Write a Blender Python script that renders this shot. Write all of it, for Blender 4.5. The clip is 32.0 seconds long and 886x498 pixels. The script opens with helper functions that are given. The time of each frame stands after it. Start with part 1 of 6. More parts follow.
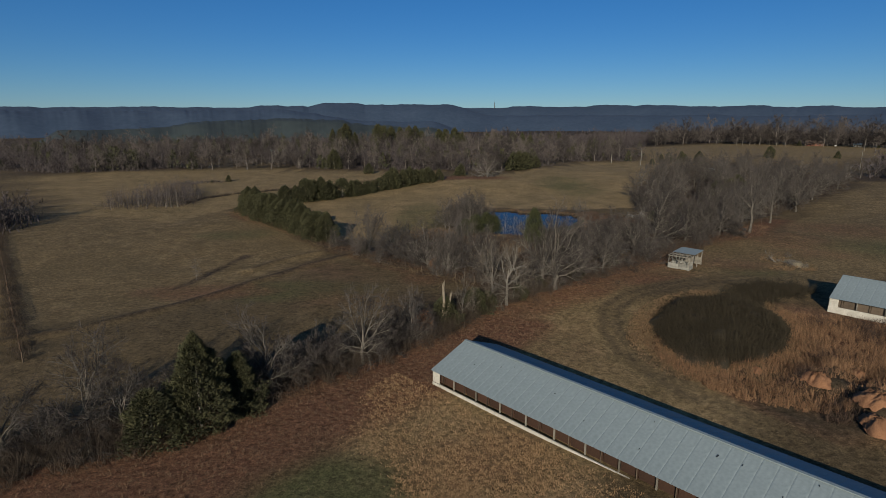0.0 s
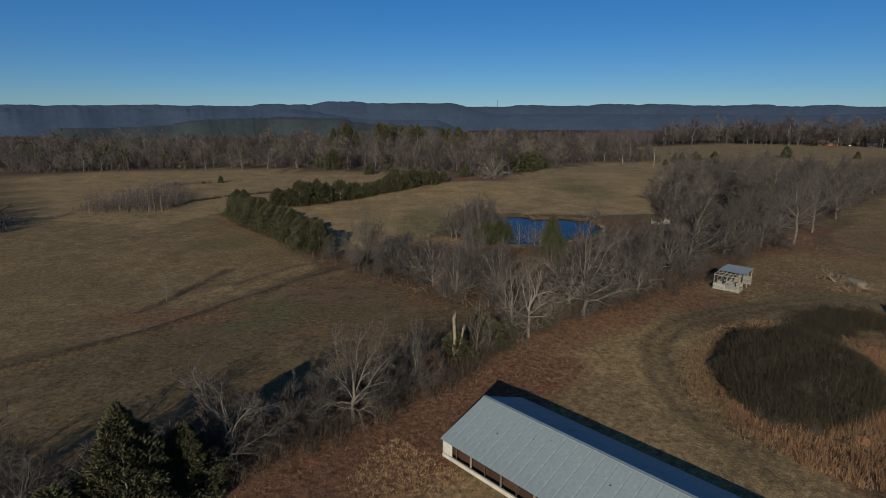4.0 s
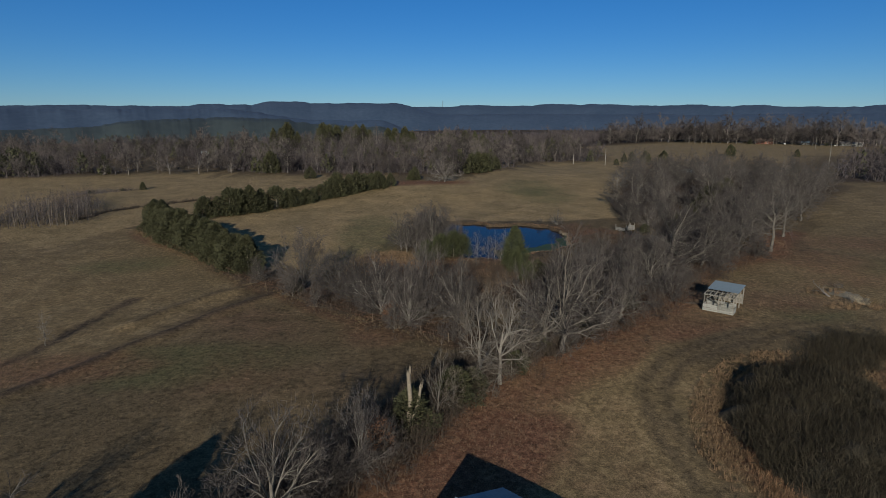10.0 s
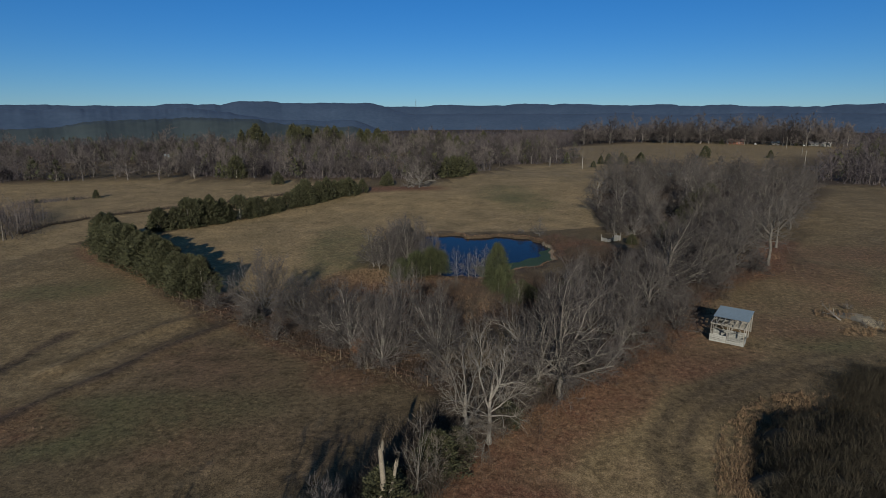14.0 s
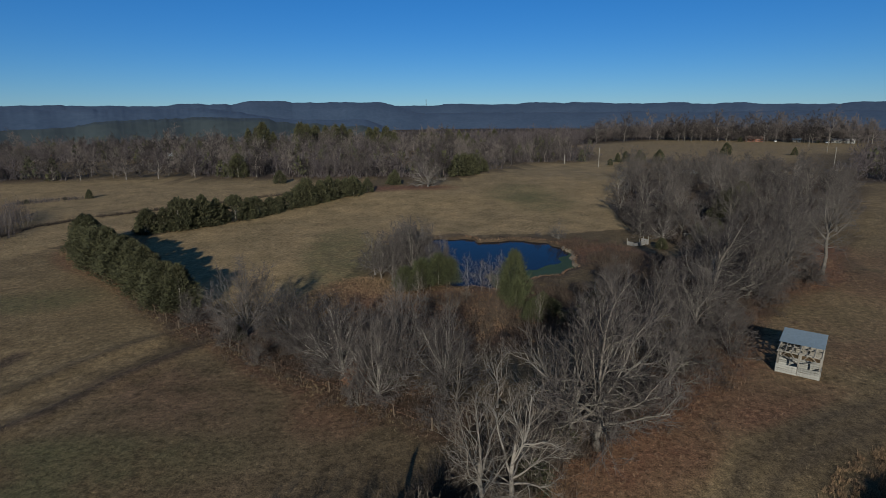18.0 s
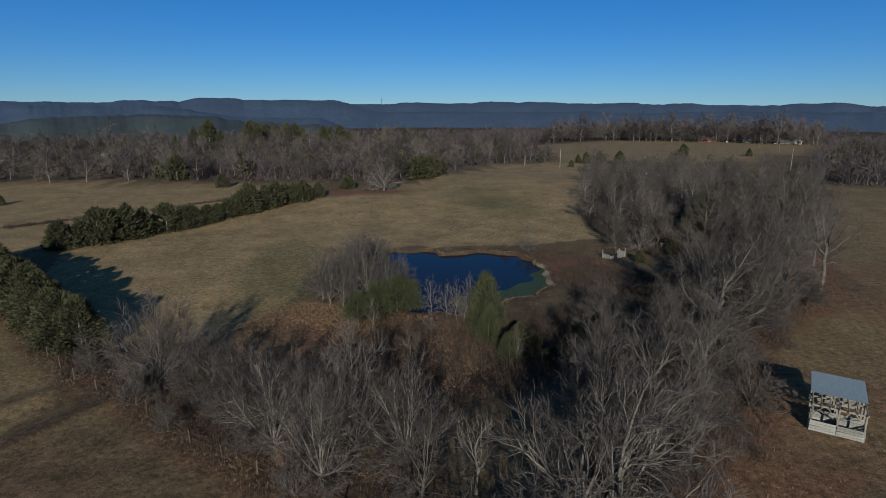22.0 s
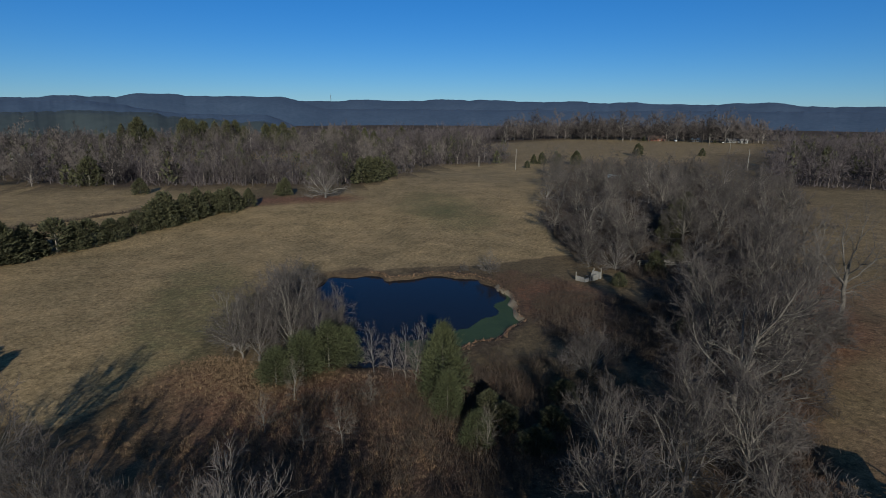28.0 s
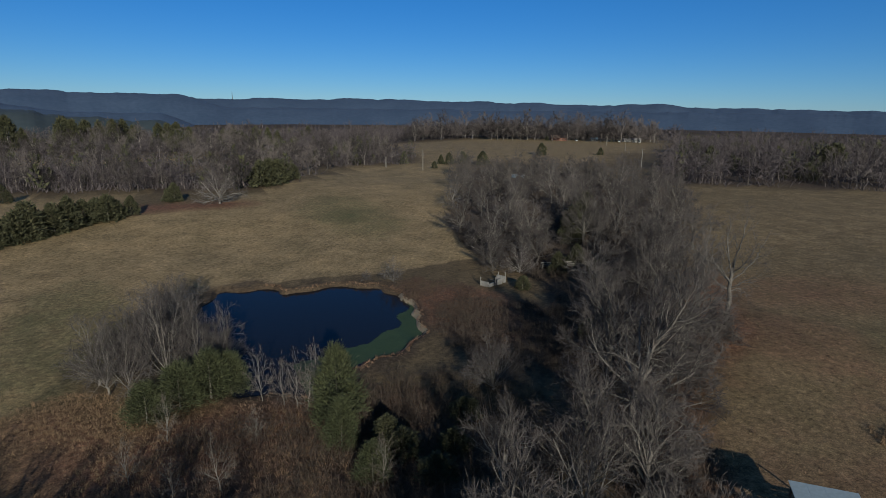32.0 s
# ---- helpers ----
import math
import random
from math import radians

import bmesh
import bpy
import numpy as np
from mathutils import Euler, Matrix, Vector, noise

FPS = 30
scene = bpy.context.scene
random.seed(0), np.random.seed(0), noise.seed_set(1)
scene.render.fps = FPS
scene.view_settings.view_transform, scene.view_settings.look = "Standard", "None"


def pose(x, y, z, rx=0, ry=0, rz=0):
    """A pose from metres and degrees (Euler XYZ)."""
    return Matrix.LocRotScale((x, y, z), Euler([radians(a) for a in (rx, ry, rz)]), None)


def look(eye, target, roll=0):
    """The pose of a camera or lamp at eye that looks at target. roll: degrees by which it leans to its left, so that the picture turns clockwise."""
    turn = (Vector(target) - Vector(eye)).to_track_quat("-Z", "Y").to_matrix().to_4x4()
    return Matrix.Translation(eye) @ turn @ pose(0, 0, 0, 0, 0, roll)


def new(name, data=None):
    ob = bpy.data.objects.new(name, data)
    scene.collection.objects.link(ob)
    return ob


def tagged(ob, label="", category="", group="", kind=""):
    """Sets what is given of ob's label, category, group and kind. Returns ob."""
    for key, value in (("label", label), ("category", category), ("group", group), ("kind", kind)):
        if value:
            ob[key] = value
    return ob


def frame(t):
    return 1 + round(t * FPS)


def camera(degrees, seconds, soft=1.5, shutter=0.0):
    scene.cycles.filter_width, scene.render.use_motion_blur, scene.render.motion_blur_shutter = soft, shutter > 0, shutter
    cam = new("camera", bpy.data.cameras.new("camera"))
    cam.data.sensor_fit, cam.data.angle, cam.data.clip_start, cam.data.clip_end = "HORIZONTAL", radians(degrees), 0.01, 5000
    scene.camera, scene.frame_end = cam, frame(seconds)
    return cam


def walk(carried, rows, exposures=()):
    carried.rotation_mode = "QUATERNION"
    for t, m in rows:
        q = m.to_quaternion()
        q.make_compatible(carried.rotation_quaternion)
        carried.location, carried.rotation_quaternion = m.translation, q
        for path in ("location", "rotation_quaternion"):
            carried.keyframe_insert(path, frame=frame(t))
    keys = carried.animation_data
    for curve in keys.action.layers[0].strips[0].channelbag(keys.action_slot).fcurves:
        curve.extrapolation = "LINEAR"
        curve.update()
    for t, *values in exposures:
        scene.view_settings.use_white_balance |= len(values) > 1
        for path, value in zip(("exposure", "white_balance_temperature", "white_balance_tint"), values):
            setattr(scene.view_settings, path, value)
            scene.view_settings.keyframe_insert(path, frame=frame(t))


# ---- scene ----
cam = camera(75.6, 32.0, soft=0.6)
PATH = [
    (0, (0.731, -53.917, 26.587), (0.745, -51.969, 26.136), -0.0),
    (2, (0.371, -47.001, 26.337), (0.384, -45.053, 25.884), -0.1),
    (3.5, (0.021, -41.957, 26.175), (0.028, -40.009, 25.72), 0.1),
    (5.5, (-0.261, -36.179, 26.304), (-0.245, -34.232, 25.849), 0.1),
    (6, (-0.147, -34.818, 26.314), (-0.103, -32.871, 25.858), 0.0),
    (7.5, (0.018, -31.51, 26.171), (0.143, -29.566, 25.714), 0.1),
    (8, (0.016, -30.575, 26.027), (0.167, -28.634, 25.57), 0.0),
    (9, (0.012, -28.705, 25.738), (0.195, -26.766, 25.283), -0.1),
    (10.5, (-0.038, -25.712, 25.894), (0.148, -23.774, 25.44), -0.0),
    (11, (-0.054, -24.715, 25.946), (0.142, -22.777, 25.492), -0.0),
    (11.35, (-0.072, -24.094, 26.041), (0.167, -22.161, 25.586), -0.0),
    (11.7, (-0.089, -23.473, 26.136), (0.187, -21.545, 25.681), -0.0),
    (12.2, (0.031, -22.306, 26.36), (0.312, -20.379, 25.905), -0.0),
    (13, (0.223, -20.44, 26.718), (0.502, -18.512, 26.263), -0.0),
    (14.5, (0.865, -16.356, 26.904), (1.136, -14.427, 26.448), -0.1),
    (16.5, (1.587, -11.139, 26.34), (1.84, -9.208, 25.883), -0.1),
    (18, (2.321, -7.082, 25.511), (2.559, -5.15, 25.053), -0.3),
    (19, (2.811, -4.378, 24.958), (3.046, -2.446, 24.499), -0.4),
    (19.5, (2.847, -2.966, 24.947), (3.08, -1.034, 24.487), -0.3),
    (20, (2.883, -1.555, 24.936), (3.118, 0.377, 24.475), -0.2),
    (20.3, (2.905, -0.708, 24.929), (3.151, 1.223, 24.468), -0.1),
    (20.6, (2.996, 0.232, 25.091), (3.264, 2.16, 24.63), -0.1),
    (21, (3.116, 1.485, 25.308), (3.437, 3.405, 24.846), -0.0),
    (21.5, (3.267, 3.052, 25.578), (3.641, 4.962, 25.117), -0.0),
    (22, (3.611, 4.739, 25.65), (3.996, 6.646, 25.188), 0.1),
    (22.5, (3.955, 6.426, 25.721), (4.331, 8.335, 25.259), 0.1),
    (23, (4.299, 8.113, 25.793), (4.662, 10.025, 25.33), 0.2),
    (24.5, (5.803, 12.951, 25.991), (6.136, 14.867, 25.525), 0.3),
    (26.5, (7.088, 18.752, 25.902), (7.471, 20.658, 25.433), 0.2),
    (27.3, (7.457, 19.835, 25.858), (7.931, 21.721, 25.389), 0.3),
    (27.5, (7.549, 20.106, 25.847), (8.047, 21.985, 25.378), 0.3),
    (28, (7.78, 20.783, 25.82), (8.325, 22.649, 25.351), 0.4),
    (28.5, (8.202, 21.288, 25.842), (8.772, 23.147, 25.373), 0.4),
    (29, (8.623, 21.794, 25.864), (9.241, 23.638, 25.395), 0.4),
    (30, (9.29, 22.358, 25.908), (10.006, 24.165, 25.439), 0.4),
    (30.5, (9.623, 22.64, 25.93), (10.384, 24.429, 25.462), 0.4),
    (31, (9.94, 22.909, 26.036), (10.738, 24.682, 25.568), 0.5),
    (31.5, (10.258, 23.177, 26.143), (11.077, 24.941, 25.674), 0.6),
    (32, (10.575, 23.446, 26.249), (11.403, 25.206, 25.78), 0.7),
]
walk(cam, [(t, look(eye, target, roll)) for t, eye, target, roll in PATH], [(0, 0.02, 6950, 7), (3.5, 0.03, 6900, 7), (8, 0.07, 6600, 6), (13, 0.11, 6400, 6), (20, 0.13, 6250, 6), (27, 0.18, 6150, 5), (32, 0.18, 6200, 5)])

# ---- light ----
SUN_AZ, SUN_EL = 192.5, 18.6
world = bpy.data.worlds.new("sky")
scene.world = world
world.use_nodes = True
_wn = world.node_tree.nodes
_sky = _wn.new("ShaderNodeTexSky")
_sky.sky_type = "NISHITA"
_sky.sun_disc = False
_sky.sun_elevation, _sky.sun_rotation = radians(SUN_EL), radians(SUN_AZ)
_sky.altitude, _sky.air_density, _sky.dust_density, _sky.ozone_density = 1500, 1.0, 0.1, 3.0
_hs = _wn.new("ShaderNodeHueSaturation")
_hs.inputs["Hue"].default_value = 0.508
_hs.inputs["Saturation"].default_value = 1.2
_tn = _wn.new("ShaderNodeMix")
_tn.data_type, _tn.blend_type = "RGBA", "MULTIPLY"
_tn.inputs[0].default_value = 1.0
# the sky is deep blue away from the sun and whiter towards it
_vc, _vd, _vr, _vm = _wn.new("ShaderNodeTexCoord"), _wn.new("ShaderNodeVectorMath"), _wn.new("ShaderNodeMapRange"), _wn.new("ShaderNodeMix")
_vd.operation = "DOT_PRODUCT"
_vd.inputs[1].default_value = (math.sin(radians(SUN_AZ)) * math.cos(radians(SUN_EL)), math.cos(radians(SUN_AZ)) * math.cos(radians(SUN_EL)), math.sin(radians(SUN_EL)))
_vr.inputs[1].default_value, _vr.inputs[2].default_value = -0.25, 0.75
_vm.data_type = "RGBA"
_vm.inputs[6].default_value, _vm.inputs[7].default_value = (0.64, 0.85, 1.12, 1), (0.80, 0.72, 0.62, 1)
world.node_tree.links.new(_vc.outputs["Generated"], _vd.inputs[0])
world.node_tree.links.new(_vd.outputs["Value"], _vr.inputs[0])
world.node_tree.links.new(_vr.outputs[0], _vm.inputs[0])
world.node_tree.links.new(_vm.outputs[2], _tn.inputs[7])
world.node_tree.links.new(_sky.outputs[0], _tn.inputs[6])
world.node_tree.links.new(_tn.outputs[2], _hs.inputs["Color"])
_ev = _wn.new("ShaderNodeMix")
_ev.data_type = "RGBA"
_ev.inputs[0].default_value = 0.22
_ev.inputs[7].default_value = (1.75, 4.9, 9.6, 1)
world.node_tree.links.new(_hs.outputs[0], _ev.inputs[6])
world.node_tree.links.new(_ev.outputs[2], _wn["Background"].inputs[0])
_wn["Background"].inputs[1].default_value = 0.057
_sd = bpy.data.lights.new("sun", "SUN")
_sd.energy, _sd.angle, _sd.color = 5.0, radians(0.53), (1.0, 0.905, 0.765)
_so = new("sun", _sd)
_sv = Vector((math.sin(radians(SUN_AZ)) * math.cos(radians(SUN_EL)), math.cos(radians(SUN_AZ)) * math.cos(radians(SUN_EL)), math.sin(radians(SUN_EL))))
_so.matrix_world = look(_sv * 300, (0, 0, 0))

# ---- materials ----


def material(name, dark, light, scale=1.0, rough=0.8, metal=0.0, bump=0.3, fine=9.0, island=False, jitter=0.0, coords="Object", spec=0.3, blotch=0.45):
    """Two colours mixed by a broad and a fine noise, with relief; jitter varies it from piece to piece."""
    m = bpy.data.materials.new(name)
    m.use_nodes = True
    n, l = m.node_tree.nodes, m.node_tree.links
    b = n["Principled BSDF"]
    tc = n.new("ShaderNodeTexCoord")
    n1, n2 = n.new("ShaderNodeTexNoise"), n.new("ShaderNodeTexNoise")
    n1.inputs["Scale"].default_value, n2.inputs["Scale"].default_value = scale, scale * fine
    n1.inputs["Detail"].default_value, n2.inputs["Detail"].default_value = 4, 5
    add = n.new("ShaderNodeMath")
    add.operation = "MULTIPLY_ADD"
    add.inputs[1].default_value = 1 - blotch
    sc = n.new("ShaderNodeMath")
    sc.operation = "MULTIPLY"
    sc.inputs[1].default_value = blotch
    for k in (n1, n2):
        l.new(tc.outputs[coords], k.inputs["Vector"])
    l.new(n1.outputs[0], sc.inputs[0])
    l.new(n2.outputs[0], add.inputs[0])
    l.new(sc.outputs[0], add.inputs[2])
    last = add.outputs[0]
    if jitter:
        src = n.new("ShaderNodeNewGeometry").outputs["Random Per Island"] if island else n.new("ShaderNodeObjectInfo").outputs["Random"]
        j = n.new("ShaderNodeMath")
        j.operation = "MULTIPLY_ADD"
        j.inputs[1].default_value = jitter
        l.new(src, j.inputs[0])
        l.new(last, j.inputs[2])
        k = n.new("ShaderNodeMath")
        k.operation = "SUBTRACT"
        k.inputs[1].default_value = jitter / 2
        l.new(j.outputs[0], k.inputs[0])
        last = k.outputs[0]
    ramp = n.new("ShaderNodeValToRGB")
    ramp.color_ramp.elements[0].position, ramp.color_ramp.elements[1].position = 0.3, 0.7
    ramp.color_ramp.elements[0].color, ramp.color_ramp.elements[1].color = (*dark, 1), (*light, 1)
    l.new(last, ramp.inputs[0])
    l.new(ramp.outputs[0], b.inputs["Base Color"])
    b.inputs["Roughness"].default_value, b.inputs["Metallic"].default_value = rough, metal
    b.inputs["Specular IOR Level"].default_value = spec
    if bump:
        bp = n.new("ShaderNodeBump")
        bp.inputs["Strength"].default_value, bp.inputs["Distance"].default_value = bump, 0.1
        l.new(n2.outputs[0], bp.inputs["Height"])
        l.new(bp.outputs[0], b.inputs["Normal"])
    return m


def ground_material():
    """Dry winter pasture; the sheet's colour attribute says where sedge (red), green growth (green) and bare track (blue) lie."""
    m = bpy.data.materials.new("pasture")
    m.use_nodes = True
    n, l = m.node_tree.nodes, m.node_tree.links
    b = n["Principled BSDF"]
    tc = n.new("ShaderNodeTexCoord")
    at = n.new("ShaderNodeAttribute")
    at.attribute_name = "growth"
    lit = n.new("ShaderNodeAttribute")
    lit.attribute_name = "litter_shade"
    sp = n.new("ShaderNodeSeparateColor")
    l.new(at.outputs["Color"], sp.inputs[0])

    def noise_at(scale, detail=5, rough=0.6):
        k = n.new("ShaderNodeTexNoise")
        k.inputs["Scale"].default_value, k.inputs["Detail"].default_value, k.inputs["Roughness"].default_value = scale, detail, rough
        l.new(tc.outputs["Object"], k.inputs["Vector"])
        return k.outputs[0]

    def ramp(value, stops):
        r = n.new("ShaderNodeValToRGB")
        while len(r.color_ramp.elements) < len(stops):
            r.color_ramp.elements.new(0.5)
        for e, (p, c) in zip(r.color_ramp.elements, stops):
            e.position, e.color = p, (*c, 1)
        l.new(value, r.inputs[0])
        return r.outputs[0]

    def mix(f, a, c, kind="MIX"):
        k = n.new("ShaderNodeMix")
        k.data_type, k.blend_type = "RGBA", kind
        if isinstance(f, float):
            k.inputs[0].default_value = f
        else:
            l.new(f, k.inputs[0])
        l.new(a, k.inputs[6])
        l.new(c, k.inputs[7])
        return k.outputs[2]

    broad, mid, fine, grit = noise_at(0.035), noise_at(0.35, 6), noise_at(2.2, 6, 0.7), noise_at(9.0, 4, 0.7)
    tan = ramp(mid, [(0.3, (0.058, 0.042, 0.025)), (0.5, (0.105, 0.077, 0.046)), (0.72, (0.17, 0.128, 0.077))])
    olive = ramp(fine, [(0.3, (0.056, 0.042, 0.025)), (0.7, (0.128, 0.095, 0.056))])
    red = ramp(fine, [(0.3, (0.074, 0.037, 0.025)), (0.55, (0.148, 0.078, 0.050)), (0.75, (0.235, 0.135, 0.088))])
    green = ramp(fine, [(0.3, (0.050, 0.052, 0.025)), (0.7, (0.118, 0.114, 0.054))])
    dirt = ramp(fine, [(0.3, (0.042, 0.032, 0.022)), (0.7, (0.088, 0.068, 0.047))])
    f0 = n.new("ShaderNodeMapRange")
    f0.inputs[1].default_value, f0.inputs[2].default_value = 0.42, 0.62
    l.new(broad, f0.inputs[0])
    col = mix(f0.outputs[0], tan, olive)
    hay = mix(0.5, ramp(mid, [(0.3, (0.155, 0.110, 0.060)), (0.7, (0.29, 0.214, 0.122))]), ramp(fine, [(0.3, (0.145, 0.106, 0.056)), (0.7, (0.335, 0.246, 0.142))]))
    wv = n.new("ShaderNodeTexWave")
    mp = n.new("ShaderNodeMapping")
    mp.inputs["Rotation"].default_value = (0, 0, radians(32))
    l.new(tc.outputs["Object"], mp.inputs["Vector"])
    l.new(mp.outputs[0], wv.inputs["Vector"])
    wv.inputs["Scale"].default_value, wv.inputs["Distortion"].default_value, wv.inputs["Detail"].default_value = 0.3, 1.6, 3
    wv.inputs["Detail Scale"].default_value = 0.6
    hay = mix(0.5, hay, ramp(wv.outputs["Fac"], [(0.0, (0.88, 0.88, 0.88)), (1.0, (1.06, 1.06, 1.05))]), "MULTIPLY")
    patchy = noise_at(0.11, 5, 0.65)
    hay = mix(1.0, hay, ramp(patchy, [(0.34, (0.72, 0.74, 0.72)), (0.5, (0.95, 0.95, 0.94)), (0.66, (1.16, 1.14, 1.10))]), "MULTIPLY")
    col = mix(at.outputs["Alpha"], col, hay)

    def weight(ch, gain):
        a = n.new("ShaderNodeMath")
        a.operation = "MULTIPLY_ADD"
        a.inputs[1].default_value, a.inputs[2].default_value = 1.3, -0.65
        l.new(mid, a.inputs[0])
        s = n.new("ShaderNodeMath")
        s.operation = "MULTIPLY_ADD"
        s.inputs[1].default_value = gain
        l.new(sp.outputs[ch], s.inputs[0])
        l.new(a.outputs[0], s.inputs[2])
        c = n.new("ShaderNodeMath")
        c.operation = "MULTIPLY"
        c.use_clamp = True
        l.new(s.outputs[0], c.inputs[0])
        k = n.new("ShaderNodeMath")
        k.operation = "MULTIPLY"
        k.use_clamp = True
        k.inputs[1].default_value = 4.0
        l.new(sp.outputs[ch], k.inputs[0])
        l.new(k.outputs[0], c.inputs[1])
        return c.outputs[0]

    col = mix(weight(1, 1.0), col, green)
    col = mix(weight(0, 1.1), col, red)
    col = mix(weight(2, 1.2), col, dirt)
    # brown leaf floor, darkened for the shade between stems
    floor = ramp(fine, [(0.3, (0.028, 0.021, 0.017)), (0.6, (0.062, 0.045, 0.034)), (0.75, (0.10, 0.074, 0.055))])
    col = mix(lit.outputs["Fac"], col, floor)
    speck = ramp(grit, [(0.32, (0.45, 0.45, 0.45)), (0.5, (0.95, 0.95, 0.95)), (0.68, (1.5, 1.47, 1.42))])
    col = mix(1.0, col, speck, "MULTIPLY")
    tuft = noise_at(1.7, 8, 0.78)
    col = mix(1.0, col, ramp(tuft, [(0.34, (0.46, 0.46, 0.46)), (0.5, (1.0, 1.0, 0.99)), (0.66, (1.5, 1.48, 1.44))]), "MULTIPLY")
    l.new(col, b.inputs["Base Color"])
    b.inputs["Roughness"].default_value = 0.95
    b.inputs["Specular IOR Level"].default_value = 0.1
    bp = n.new("ShaderNodeBump")
    bp.inputs["Strength"].default_value, bp.inputs["Distance"].default_value = 0.5, 0.2
    l.new(tuft, bp.inputs["Height"])
    l.new(bp.outputs[0], b.inputs["Normal"])
    return m


M_GROUND = ground_material()
M_BARK = material("grey_bark", (0.055, 0.051, 0.046), (0.25, 0.232, 0.21), 1.5, 0.9, bump=0.6, fine=8, jitter=0.25)
M_OAK = material("oak_bark", (0.036, 0.032, 0.029), (0.165, 0.151, 0.134), 1.5, 0.9, bump=0.6, fine=8, jitter=0.15)
M_PALE = material("pale_bark", (0.056, 0.051, 0.046), (0.205, 0.188, 0.168), 1.2, 0.85, bump=0.4, fine=6, jitter=0.2)
M_FARTRUNK = material("far_grey_bark", (0.05, 0.044, 0.041), (0.165, 0.148, 0.136), 1.2, 0.9, bump=0, fine=6, jitter=0.5)
M_DARKBARK = material("dark_grey_bark", (0.038, 0.034, 0.030), (0.205, 0.188, 0.167), 1.5, 0.9, bump=0.6, fine=8, jitter=0.3)
M_TWIG = material("twigs", (0.028, 0.024, 0.024), (0.076, 0.066, 0.063), 0.5, 0.9, bump=0, fine=3, jitter=0.3)
M_TWIG_PALE = material("pale_twigs", (0.055, 0.045, 0.037), (0.135, 0.113, 0.094), 0.5, 0.9, bump=0, fine=3, jitter=0.3)
M_TWIG_FAR = material("far_tree_twigs", (0.026, 0.022, 0.022), (0.096, 0.082, 0.078), 0.5, 0.9, bump=0, fine=3, jitter=0.95)
M_BRUSH = material("bramble_stems", (0.026, 0.020, 0.016), (0.076, 0.058, 0.045), 0.6, 0.9, bump=0, fine=5, jitter=0.5, island=True)
M_REDBRUSH = material("reddish_brush", (0.036, 0.024, 0.019), (0.090, 0.058, 0.044), 0.6, 0.9, bump=0, fine=5, jitter=0.5, island=True)
M_CEDAR = material("cedar_needles", (0.020, 0.023, 0.012), (0.058, 0.058, 0.028), 0.7, 0.8, bump=0, fine=5, jitter=0.5, island=True)
M_PINE = material("young_pine_needles", (0.021, 0.027, 0.012), (0.058, 0.064, 0.028), 0.7, 0.8, bump=0, fine=5, jitter=0.5, island=True)
M_SEDGE = material("broomsedge", (0.105, 0.060, 0.037), (0.27, 0.162, 0.096), 0.3, 0.9, bump=0, fine=7, jitter=0.6, island=True)
M_WEED = material("dull_weeds", (0.075, 0.045, 0.029), (0.19, 0.122, 0.078), 0.3, 0.9, bump=0, fine=7, jitter=0.6, island=True)
M_STRAW = material("dry_grass", (0.075, 0.056, 0.032), (0.19, 0.145, 0.085), 0.3, 0.9, bump=0, fine=7, jitter=0.6, island=True)
M_ROOF = material("galvanised_roof", (0.165, 0.207, 0.232), (0.243, 0.297, 0.328), 0.35, 0.62, 0.1, 0.06, 10, spec=0.3)
M_RUST = material("rust", (0.08, 0.04, 0.025), (0.20, 0.10, 0.055), 2.0, 0.8, bump=0.3)
M_WHITE = material("weathered_white_paint", (0.27, 0.26, 0.235), (0.54, 0.53, 0.50), 1.2, 0.8, bump=0.25)
M_WOOD = material("weathered_boards", (0.085, 0.078, 0.068), (0.215, 0.202, 0.18), 1.5, 0.85, bump=0.4, jitter=0.35)
M_PEN = material("limewashed_boards", (0.12, 0.12, 0.112), (0.30, 0.30, 0.285), 1.2, 0.85, bump=0.3, jitter=0.25)
M_DARKWOOD = material("dark_timber", (0.045, 0.034, 0.026), (0.11, 0.085, 0.065), 1.5, 0.9, bump=0.4, jitter=0.3)
M_CURTAIN = material("brown_curtain", (0.024, 0.013, 0.009), (0.056, 0.028, 0.019), 0.8, 0.85, bump=0.3, jitter=0.2)
M_SNAG = material("dead_wood", (0.10, 0.085, 0.068), (0.26, 0.225, 0.18), 1.4, 0.9, bump=0.5)
M_GOLD = material("golden_grass", (0.17, 0.106, 0.057), (0.37, 0.243, 0.136), 0.3, 0.9, bump=0, fine=7, jitter=0.6, island=True)
M_RING = material("tan_bunch_grass", (0.085, 0.056, 0.034), (0.21, 0.142, 0.084), 0.3, 0.9, bump=0, fine=7, jitter=0.6, island=True)
M_CONCRETE = material("old_concrete", (0.10, 0.098, 0.092), (0.25, 0.242, 0.228), 0.9, 0.9, bump=0.4)
M_CLAY = material("red_clay", (0.15, 0.075, 0.042), (0.29, 0.15, 0.085), 1.3, 0.95, bump=1.0)
# hill colours with the blue of distance haze painted in
M_HILL = material("hazy_wooded_hills", (0.022, 0.042, 0.080), (0.042, 0.066, 0.112), 0.005, 0.95, bump=0, fine=9)
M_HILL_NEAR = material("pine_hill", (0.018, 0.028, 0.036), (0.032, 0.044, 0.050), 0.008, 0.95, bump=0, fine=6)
M_BRICK = material("red_brick_wall", (0.13, 0.055, 0.038), (0.23, 0.10, 0.07), 2.0, 0.9, bump=0.3)
M_SHINGLE = material("grey_shingles", (0.14, 0.13, 0.125), (0.27, 0.255, 0.245), 2.0, 0.9, bump=0.3)
